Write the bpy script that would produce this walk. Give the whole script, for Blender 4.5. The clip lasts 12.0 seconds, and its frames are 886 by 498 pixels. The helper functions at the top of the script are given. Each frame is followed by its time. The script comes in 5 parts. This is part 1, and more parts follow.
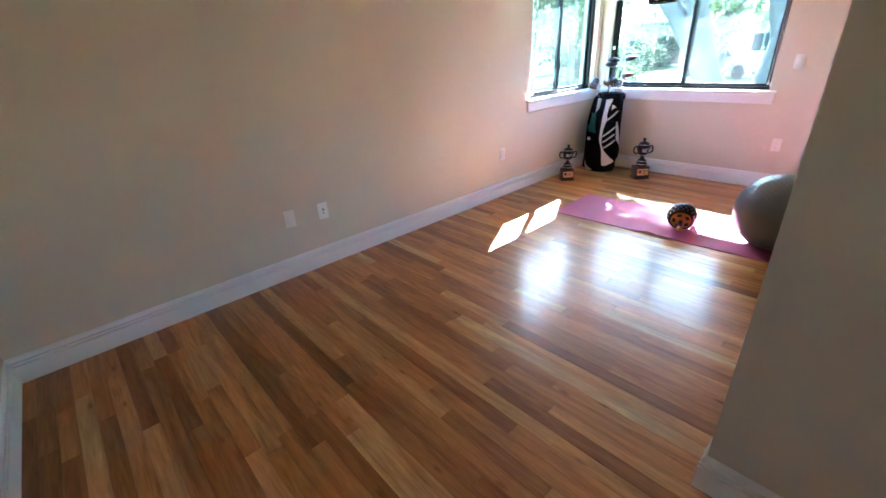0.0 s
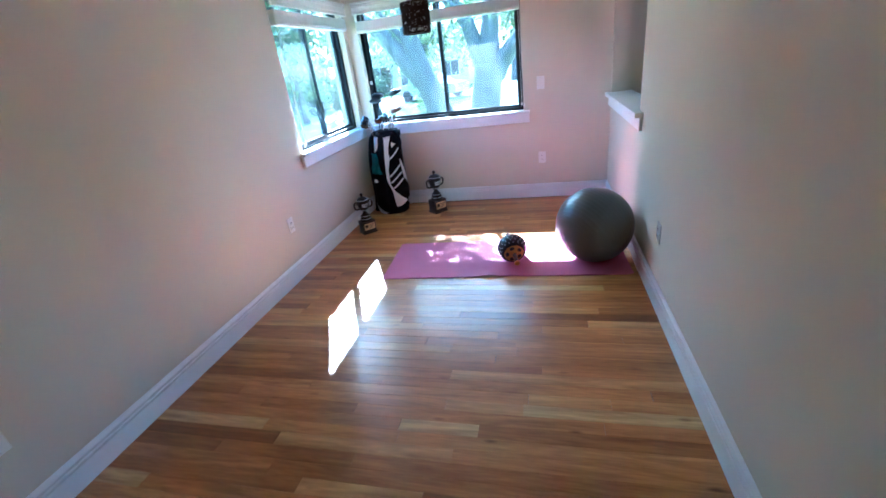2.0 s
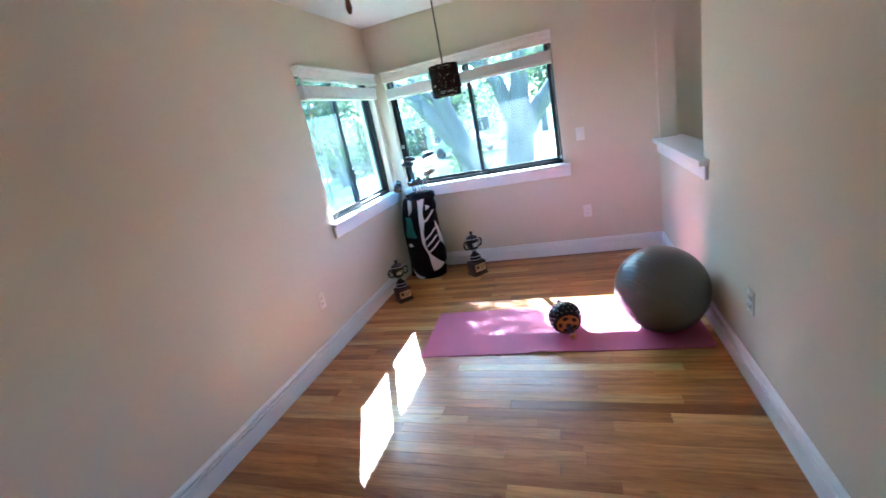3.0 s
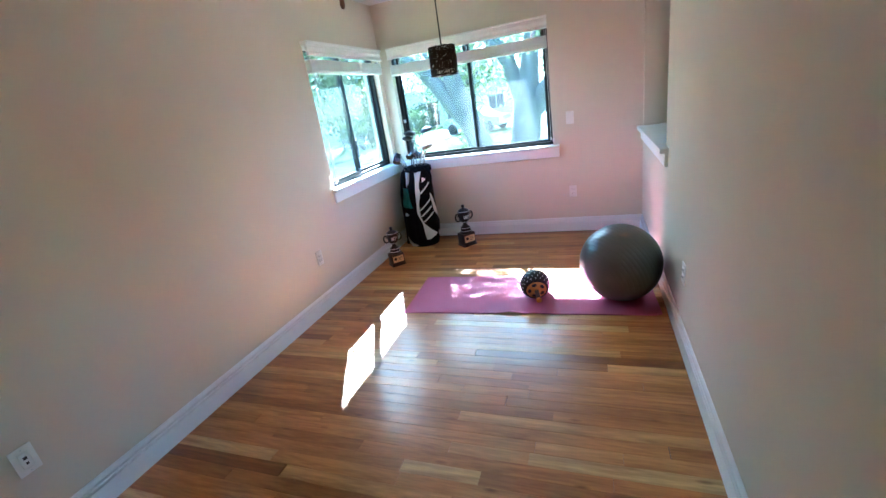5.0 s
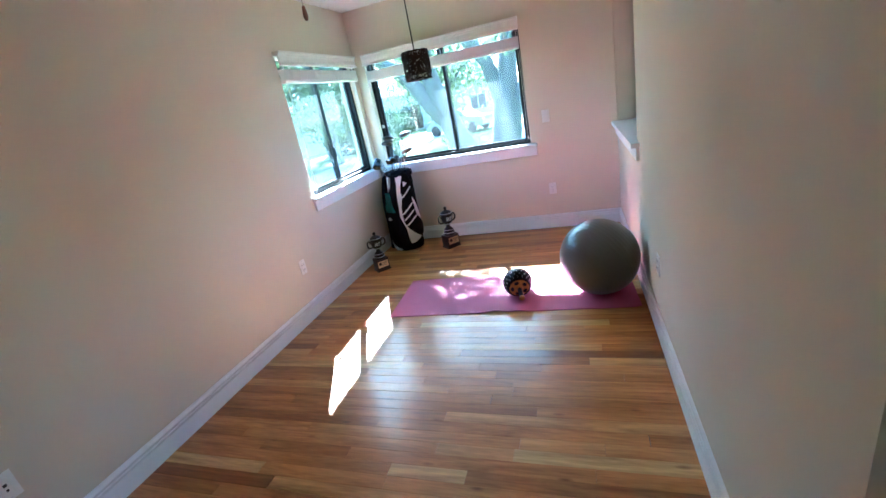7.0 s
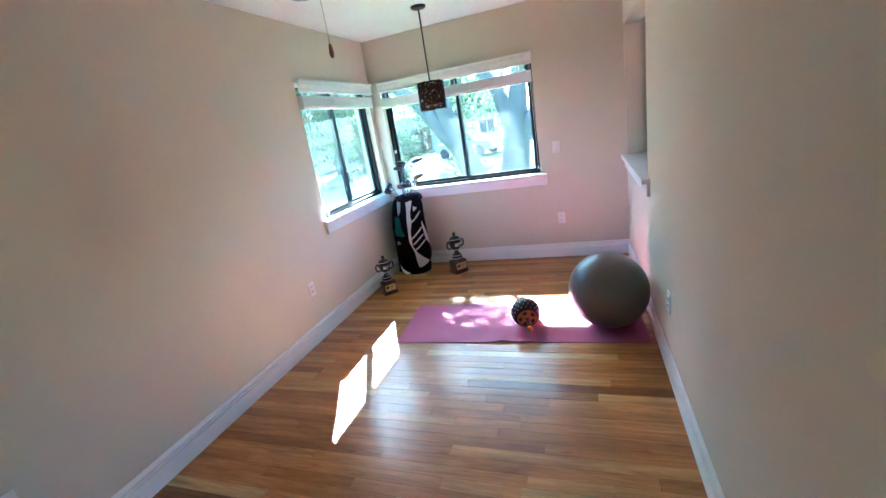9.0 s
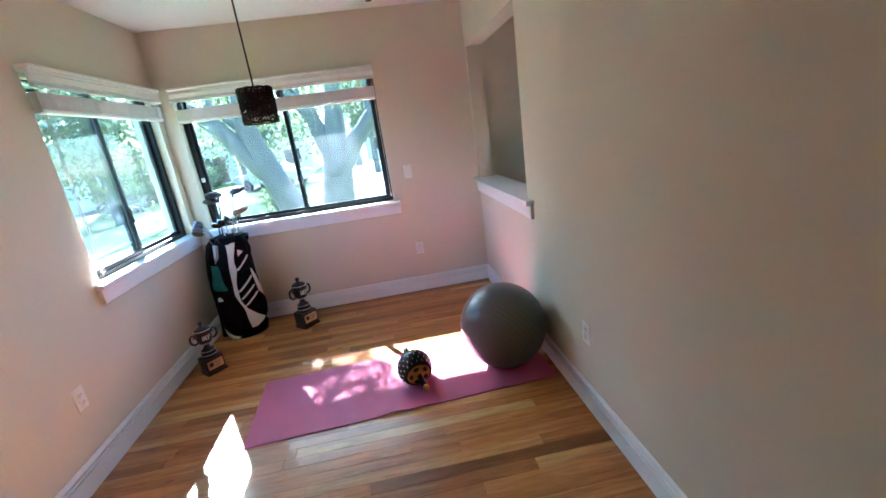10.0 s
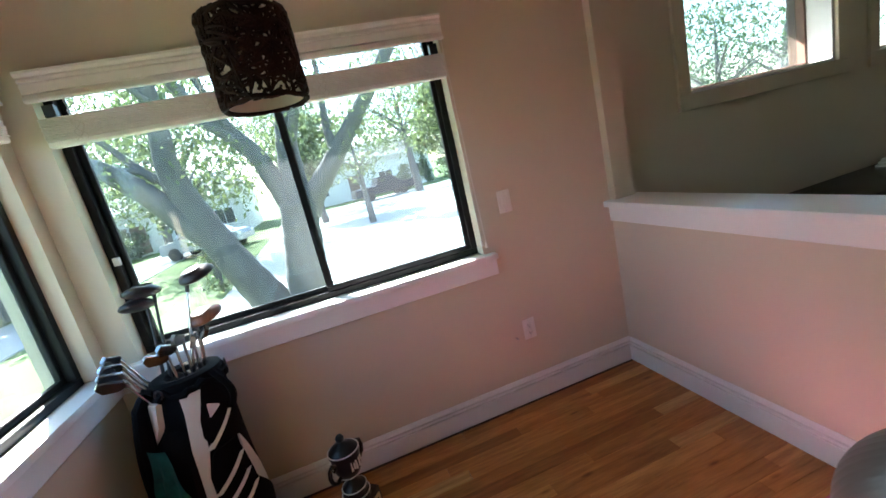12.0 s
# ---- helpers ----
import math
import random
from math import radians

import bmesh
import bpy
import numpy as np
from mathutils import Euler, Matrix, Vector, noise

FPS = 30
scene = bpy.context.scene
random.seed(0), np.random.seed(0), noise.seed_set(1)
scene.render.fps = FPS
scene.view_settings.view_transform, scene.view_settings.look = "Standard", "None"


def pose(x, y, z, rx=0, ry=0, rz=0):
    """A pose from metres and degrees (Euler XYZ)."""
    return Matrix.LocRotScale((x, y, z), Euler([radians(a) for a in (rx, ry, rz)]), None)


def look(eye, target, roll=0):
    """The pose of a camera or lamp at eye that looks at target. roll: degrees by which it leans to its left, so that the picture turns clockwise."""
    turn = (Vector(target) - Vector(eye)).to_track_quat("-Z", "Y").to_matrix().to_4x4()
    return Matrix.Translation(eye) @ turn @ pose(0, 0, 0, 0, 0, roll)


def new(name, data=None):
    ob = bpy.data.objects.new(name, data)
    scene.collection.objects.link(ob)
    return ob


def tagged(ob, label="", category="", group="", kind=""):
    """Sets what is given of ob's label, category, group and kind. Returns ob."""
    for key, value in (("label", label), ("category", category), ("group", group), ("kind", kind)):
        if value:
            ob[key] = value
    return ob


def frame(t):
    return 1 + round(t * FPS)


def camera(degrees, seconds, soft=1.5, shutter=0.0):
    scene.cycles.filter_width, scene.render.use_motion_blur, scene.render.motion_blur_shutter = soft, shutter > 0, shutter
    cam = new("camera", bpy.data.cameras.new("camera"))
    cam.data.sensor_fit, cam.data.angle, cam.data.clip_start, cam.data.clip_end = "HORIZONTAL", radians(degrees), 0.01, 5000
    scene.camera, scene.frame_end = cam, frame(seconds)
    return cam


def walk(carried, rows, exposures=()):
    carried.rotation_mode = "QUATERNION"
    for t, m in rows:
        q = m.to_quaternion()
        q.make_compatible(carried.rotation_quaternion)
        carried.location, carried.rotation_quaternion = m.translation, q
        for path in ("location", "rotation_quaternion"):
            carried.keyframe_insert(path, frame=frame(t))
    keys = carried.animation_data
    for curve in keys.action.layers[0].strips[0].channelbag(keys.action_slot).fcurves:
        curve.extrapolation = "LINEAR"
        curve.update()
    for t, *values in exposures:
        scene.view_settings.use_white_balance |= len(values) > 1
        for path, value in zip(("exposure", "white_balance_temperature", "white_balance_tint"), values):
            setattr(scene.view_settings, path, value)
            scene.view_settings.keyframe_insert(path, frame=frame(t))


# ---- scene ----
cam = camera(93.8, 12.0, shutter=0.15)
EXPOSURES = [(0, 5.5, 5200, 9), (0.6, 5.42, 4090, 3), (1.5, 5.2, 4290, 4), (2.5, 5.02, 4440, 2), (3.0, 5.02, 4740, 3), (5.0, 5.12, 4740, 1), (7.2, 5.12, 4740, 1), (9.0, 5.17, 4740, 1), (9.5, 5.17, 4740, 1), (10.0, 4.78, 5150, 5), (10.5, 4.57, 5600, 8), (11.2, 4.24, 6050, 10), (12, 3.9, 6200, 11)]
PATH = [
    (0, (-0.019, 0.024, 1.372), (1.18, 1.375, 0.514), -3.4),
    (0.5, (0.118, 0.181, 1.36), (1.44, 1.355, 0.425), -6.1),
    (1, (0.233, 0.426, 1.427), (1.407, 1.835, 0.63), -13.5),
    (1.5, (0.384, 0.626, 1.406), (1.846, 1.72, 0.589), -9.5),
    (2, (0.559, 0.767, 1.427), (2.317, 1.251, 0.607), -7.5),
    (2.5, (0.776, 0.786, 1.43), (2.627, 1.169, 0.776), -9.3),
    (3, (0.861, 0.846, 1.448), (2.667, 1.493, 0.883), -11.6),
    (3.2, (0.865, 0.853, 1.435), (2.589, 1.702, 0.882), -11.3),
    (5, (0.609, 0.593, 1.449), (2.365, 1.284, 0.786), -8.9),
    (5.5, (0.606, 0.537, 1.432), (2.364, 1.218, 0.763), -10.0),
    (6, (0.61, 0.518, 1.445), (2.367, 1.194, 0.77), -10.5),
    (6.5, (0.611, 0.52, 1.44), (2.375, 1.176, 0.763), -11.1),
    (7, (0.611, 0.527, 1.452), (2.384, 1.174, 0.789), -11.3),
    (7.2, (0.618, 0.517, 1.451), (2.407, 1.152, 0.82), -11.0),
    (8.8, (0.575, 0.553, 1.503), (2.389, 1.205, 0.97), -10.0),
    (9, (0.601, 0.554, 1.511), (2.402, 1.214, 0.944), -9.4),
    (9.5, (0.808, 0.756, 1.51), (2.713, 0.971, 0.94), -8.1),
    (10, (1.151, 0.99, 1.469), (3.059, 0.78, 0.908), -8.0),
    (10.5, (1.631, 1.087, 1.498), (3.537, 0.737, 1.007), -8.3),
    (11, (2.094, 1.239, 1.442), (3.983, 0.807, 0.946), -9.7),
    (11.5, (2.602, 1.419, 1.469), (4.486, 0.954, 0.985), -10.2),
    (12, (2.954, 1.692, 1.42), (4.841, 1.182, 0.996), -13.2),
]
walk(cam, [(t, look(eye, target, roll)) for t, eye, target, roll in PATH], EXPOSURES)

# ---- light ----
SUN_WAY = Vector((1.06, 0.54, 1.0)).normalized()
world = bpy.data.worlds.new("world")
scene.world = world
world.use_nodes = True
sky = world.node_tree.nodes.new("ShaderNodeTexSky")
sky.sky_type = "NISHITA"
sky.sun_disc = False
sky.sun_elevation = math.asin(SUN_WAY.z)
sky.sun_rotation = math.atan2(SUN_WAY.x, SUN_WAY.y)
back = world.node_tree.nodes["Background"]
back.inputs["Strength"].default_value = 0.15
world.node_tree.links.new(sky.outputs[0], back.inputs["Color"])

sun_data = bpy.data.lights.new("sun", "SUN")
sun_data.energy, sun_data.angle, sun_data.color = 5.0, radians(0.53), (1.0, 0.95, 0.88)
sun = new("sun", sun_data)
sun.matrix_world = look(SUN_WAY * 50, (0, 0, 0))


def fill_light(name, m, w, h, watts, color):
    """An unseen area lamp added behind the walker to warm the near walls."""
    d = bpy.data.lights.new(name, "AREA")
    d.shape, d.size, d.size_y, d.energy, d.color = "RECTANGLE", w, h, watts, color
    ob = new(name, d)
    ob.matrix_world = m
    return ob


# added warm fill at the unseen end of the hall, no known source
fill_light("hall_fill_light", look((0.4, -3.16, 1.4), (0.4, 0.0, 1.2)), 0.34, 0.58, 0.15, (1.0, 0.58, 0.30))

# ---- materials ----
WALL_X, WALL_Y, WALL_R, CEIL = 4.90, 2.66, 0.16, 2.45


def nodes_of(name):
    m = bpy.data.materials.new(name)
    m.use_nodes = True
    t = m.node_tree
    return m, t, t.nodes, t.links, t.nodes["Principled BSDF"]


def material(name, color, rough=0.5, metal=0.0, vary=0.08, scale=6.0, bump=0.1, fine=150.0, stretch=(1, 1, 1), coat=0.0, random_tone=0.0, spec=0.5, wear=None):
    """Colour that drifts at a large scale, grain and relief at a fine one."""
    m, t, n, link, bsdf = nodes_of(name)
    co = n.new("ShaderNodeTexCoord")
    mp = n.new("ShaderNodeMapping")
    mp.inputs["Scale"].default_value = stretch
    link.new(co.outputs["Object"], mp.inputs["Vector"])
    big, small = n.new("ShaderNodeTexNoise"), n.new("ShaderNodeTexNoise")
    big.inputs["Scale"].default_value, small.inputs["Scale"].default_value = scale, fine
    big.inputs["Detail"].default_value, small.inputs["Detail"].default_value = 5, 3
    for k in (big, small):
        link.new(mp.outputs[0], k.inputs["Vector"])
    ramp = n.new("ShaderNodeValToRGB")
    lo, hi = [tuple(max(0.0, min(1.0, c * f)) for c in color) for f in (1 - vary, 1 + vary)]
    if wear:
        hi = wear
    ramp.color_ramp.elements[0].color, ramp.color_ramp.elements[1].color = (*lo, 1), (*hi, 1)
    ramp.color_ramp.elements[0].position, ramp.color_ramp.elements[1].position = 0.3, 0.7
    add = n.new("ShaderNodeMath")
    add.operation = "MULTIPLY_ADD"
    add.inputs[1].default_value, add.inputs[2].default_value = 0.25, -0.12
    link.new(small.outputs["Fac"], add.inputs[0])
    both = n.new("ShaderNodeMath")
    link.new(big.outputs["Fac"], both.inputs[0])
    link.new(add.outputs[0], both.inputs[1])
    link.new(both.outputs[0], ramp.inputs["Fac"])
    out = ramp.outputs[0]
    if random_tone:
        info, hsv, rng = n.new("ShaderNodeObjectInfo"), n.new("ShaderNodeHueSaturation"), n.new("ShaderNodeMapRange")
        rng.inputs["To Min"].default_value, rng.inputs["To Max"].default_value = 1 - random_tone, 1 + random_tone
        link.new(info.outputs["Random"], rng.inputs["Value"])
        link.new(rng.outputs[0], hsv.inputs["Value"])
        link.new(out, hsv.inputs["Color"])
        out = hsv.outputs[0]
    link.new(out, bsdf.inputs["Base Color"])
    rr = n.new("ShaderNodeMapRange")
    rr.inputs["To Min"].default_value, rr.inputs["To Max"].default_value = max(0.02, rough - 0.07), min(1, rough + 0.07)
    link.new(big.outputs["Fac"], rr.inputs["Value"])
    link.new(rr.outputs[0], bsdf.inputs["Roughness"])
    bsdf.inputs["Metallic"].default_value = metal
    bsdf.inputs["Coat Weight"].default_value = coat
    bsdf.inputs["Specular IOR Level"].default_value = spec
    if bump:
        b = n.new("ShaderNodeBump")
        b.inputs["Strength"].default_value, b.inputs["Distance"].default_value = bump, 0.002
        link.new(small.outputs["Fac"], b.inputs["Height"])
        link.new(b.outputs[0], bsdf.inputs["Normal"])
    return m


def plank_material():
    m, t, n, link, bsdf = nodes_of("oak_strip")
    co, info = n.new("ShaderNodeTexCoord"), n.new("ShaderNodeObjectInfo")
    shift = n.new("ShaderNodeVectorMath")
    shift.operation = "MULTIPLY_ADD"
    shift.inputs[1].default_value = (37.0, 91.0, 13.0)
    link.new(info.outputs["Random"], shift.inputs[0])
    link.new(co.outputs["Object"], shift.inputs[2])
    mp = n.new("ShaderNodeMapping")
    mp.inputs["Scale"].default_value = (1.0, 0.09, 1.0)
    link.new(shift.outputs[0], mp.inputs["Vector"])
    grain, broad, knot = n.new("ShaderNodeTexNoise"), n.new("ShaderNodeTexNoise"), n.new("ShaderNodeTexVoronoi")
    grain.inputs["Scale"].default_value, grain.inputs["Detail"].default_value = 110, 6
    broad.inputs["Scale"].default_value, broad.inputs["Detail"].default_value = 14, 4
    broad.inputs["Distortion"].default_value = 1.6
    knot.inputs["Scale"].default_value = 3.2
    link.new(mp.outputs[0], grain.inputs["Vector"])
    link.new(mp.outputs[0], broad.inputs["Vector"])
    mk = n.new("ShaderNodeMapping")
    mk.inputs["Scale"].default_value = (3.0, 1.0, 1.0)
    link.new(shift.outputs[0], mk.inputs["Vector"])
    link.new(mk.outputs[0], knot.inputs["Vector"])
    tone = n.new("ShaderNodeValToRGB")
    e = tone.color_ramp.elements
    e[0].position, e[0].color = 0.0, (0.28, 0.106, 0.027, 1)
    e[1].position, e[1].color = 1.0, (0.68, 0.42, 0.165, 1)
    for pos, col in ((0.15, (0.40, 0.157, 0.040, 1)), (0.50, (0.52, 0.216, 0.058, 1)), (0.80, (0.59, 0.268, 0.077, 1)), (0.93, (0.65, 0.345, 0.116, 1))):
        e.new(pos).color = col
    link.new(info.outputs["Random"], tone.inputs["Fac"])
    mix = n.new("ShaderNodeMix")
    mix.data_type, mix.blend_type = "RGBA", "MULTIPLY"
    mix.inputs[0].default_value = 1.0
    gr = n.new("ShaderNodeValToRGB")
    gr.color_ramp.elements[0].position, gr.color_ramp.elements[0].color = 0.28, (0.45, 0.36, 0.28, 1)
    gr.color_ramp.elements[1].position, gr.color_ramp.elements[1].color = 0.66, (1.12, 1.12, 1.12, 1)
    mean = n.new("ShaderNodeMath")
    mean.operation = "MULTIPLY_ADD"
    mean.inputs[1].default_value = 0.38
    half = n.new("ShaderNodeMath")
    half.operation = "MULTIPLY"
    half.inputs[1].default_value = 0.62
    link.new(broad.outputs["Fac"], half.inputs[0])
    link.new(grain.outputs["Fac"], mean.inputs[0])
    link.new(half.outputs[0], mean.inputs[2])
    link.new(mean.outputs[0], gr.inputs["Fac"])
    link.new(tone.outputs[0], mix.inputs[6])
    link.new(gr.outputs[0], mix.inputs[7])
    dark = n.new("ShaderNodeMix")
    dark.data_type, dark.blend_type = "RGBA", "MULTIPLY"
    kr = n.new("ShaderNodeMapRange")
    kr.inputs["From Min"].default_value, kr.inputs["From Max"].default_value = 0.03, 0.12
    kr.inputs["To Min"].default_value, kr.inputs["To Max"].default_value = 0.75, 0.0
    link.new(knot.outputs["Distance"], kr.inputs["Value"])
    link.new(kr.outputs[0], dark.inputs[0])
    link.new(mix.outputs[2], dark.inputs[6])
    dark.inputs[7].default_value = (0.30, 0.18, 0.10, 1)
    link.new(dark.outputs[2], bsdf.inputs["Base Color"])
    smear = n.new("ShaderNodeTexNoise")
    smear.inputs["Scale"].default_value, smear.inputs["Detail"].default_value = 2.6, 5
    geo = n.new("ShaderNodeNewGeometry")
    link.new(geo.outputs["Position"], smear.inputs["Vector"])
    rr = n.new("ShaderNodeMapRange")
    rr.inputs["To Min"].default_value, rr.inputs["To Max"].default_value = 0.24, 0.40
    bsdf.inputs["Specular IOR Level"].default_value = 0.30
    bsdf.inputs["Coat Weight"].default_value = 0.22
    bsdf.inputs["Coat Roughness"].default_value = 0.12
    link.new(smear.outputs["Fac"], rr.inputs["Value"])
    link.new(rr.outputs[0], bsdf.inputs["Roughness"])
    wav = n.new("ShaderNodeTexNoise")
    wav.inputs["Scale"].default_value = 9.0
    link.new(geo.outputs["Position"], wav.inputs["Vector"])
    b1, b2 = n.new("ShaderNodeBump"), n.new("ShaderNodeBump")
    b1.inputs["Strength"].default_value, b1.inputs["Distance"].default_value = 0.10, 0.0012
    b2.inputs["Strength"].default_value, b2.inputs["Distance"].default_value = 0.16, 0.004
    link.new(grain.outputs["Fac"], b1.inputs["Height"])
    link.new(wav.outputs["Fac"], b2.inputs["Height"])
    link.new(b1.outputs[0], b2.inputs["Normal"])
    link.new(b2.outputs[0], bsdf.inputs["Normal"])
    return m


def glass_material():
    m = bpy.data.materials.new("window_glass")
    m.use_nodes = True
    t = m.node_tree
    n, link = t.nodes, t.links
    n.clear()
    out, mix, clear, gloss, fres = (n.new("ShaderNode" + k) for k in ("OutputMaterial", "MixShader", "BsdfTransparent", "BsdfGlossy", "LayerWeight"))
    power, gain = n.new("ShaderNodeMath"), n.new("ShaderNodeMath")
    power.operation, gain.operation = "POWER", "MULTIPLY_ADD"
    power.inputs[1].default_value, gain.inputs[1].default_value, gain.inputs[2].default_value = 5.0, 0.9, 0.04
    clear.inputs["Color"].default_value = (0.60, 0.67, 0.675, 1)
    gloss.inputs["Roughness"].default_value = 0.02
    link.new(fres.outputs["Facing"], power.inputs[0])
    link.new(power.outputs[0], gain.inputs[0])
    link.new(gain.outputs[0], mix.inputs[0])
    link.new(clear.outputs[0], mix.inputs[1])
    link.new(gloss.outputs[0], mix.inputs[2])
    dust, veil, co, spots, amount = (n.new("ShaderNode" + k) for k in ("BsdfTranslucent", "MixShader", "TexCoord", "TexNoise", "MapRange"))
    dust.inputs["Color"].default_value = (0.85, 0.88, 0.90, 1)
    spots.inputs["Scale"].default_value, spots.inputs["Detail"].default_value = 3.5, 6
    amount.inputs["From Min"].default_value, amount.inputs["From Max"].default_value = 0.3, 0.75
    amount.inputs["To Min"].default_value, amount.inputs["To Max"].default_value = 0.003, 0.012
    link.new(co.outputs["Object"], spots.inputs["Vector"])
    link.new(spots.outputs["Fac"], amount.inputs["Value"])
    link.new(amount.outputs[0], veil.inputs[0])
    link.new(mix.outputs[0], veil.inputs[1])
    link.new(dust.outputs[0], veil.inputs[2])
    link.new(veil.outputs[0], out.inputs["Surface"])
    return m


def leaf_material(name, a, b):
    m, t, n, link, bsdf = nodes_of(name)
    geo, ramp = n.new("ShaderNodeNewGeometry"), n.new("ShaderNodeValToRGB")
    ramp.color_ramp.elements[0].color, ramp.color_ramp.elements[1].color = (*a, 1), (*b, 1)
    link.new(geo.outputs["Random Per Island"], ramp.inputs["Fac"])
    link.new(ramp.outputs[0], bsdf.inputs["Base Color"])
    bsdf.inputs["Roughness"].default_value = 0.5
    tr, mix = n.new("ShaderNodeBsdfTranslucent"), n.new("ShaderNodeMixShader")
    link.new(ramp.outputs[0], tr.inputs["Color"])
    mix.inputs[0].default_value = 0.4
    link.new(bsdf.outputs[0], mix.inputs[1])
    link.new(tr.outputs[0], mix.inputs[2])
    link.new(mix.outputs[0], n["Material Output"].inputs["Surface"])
    return m


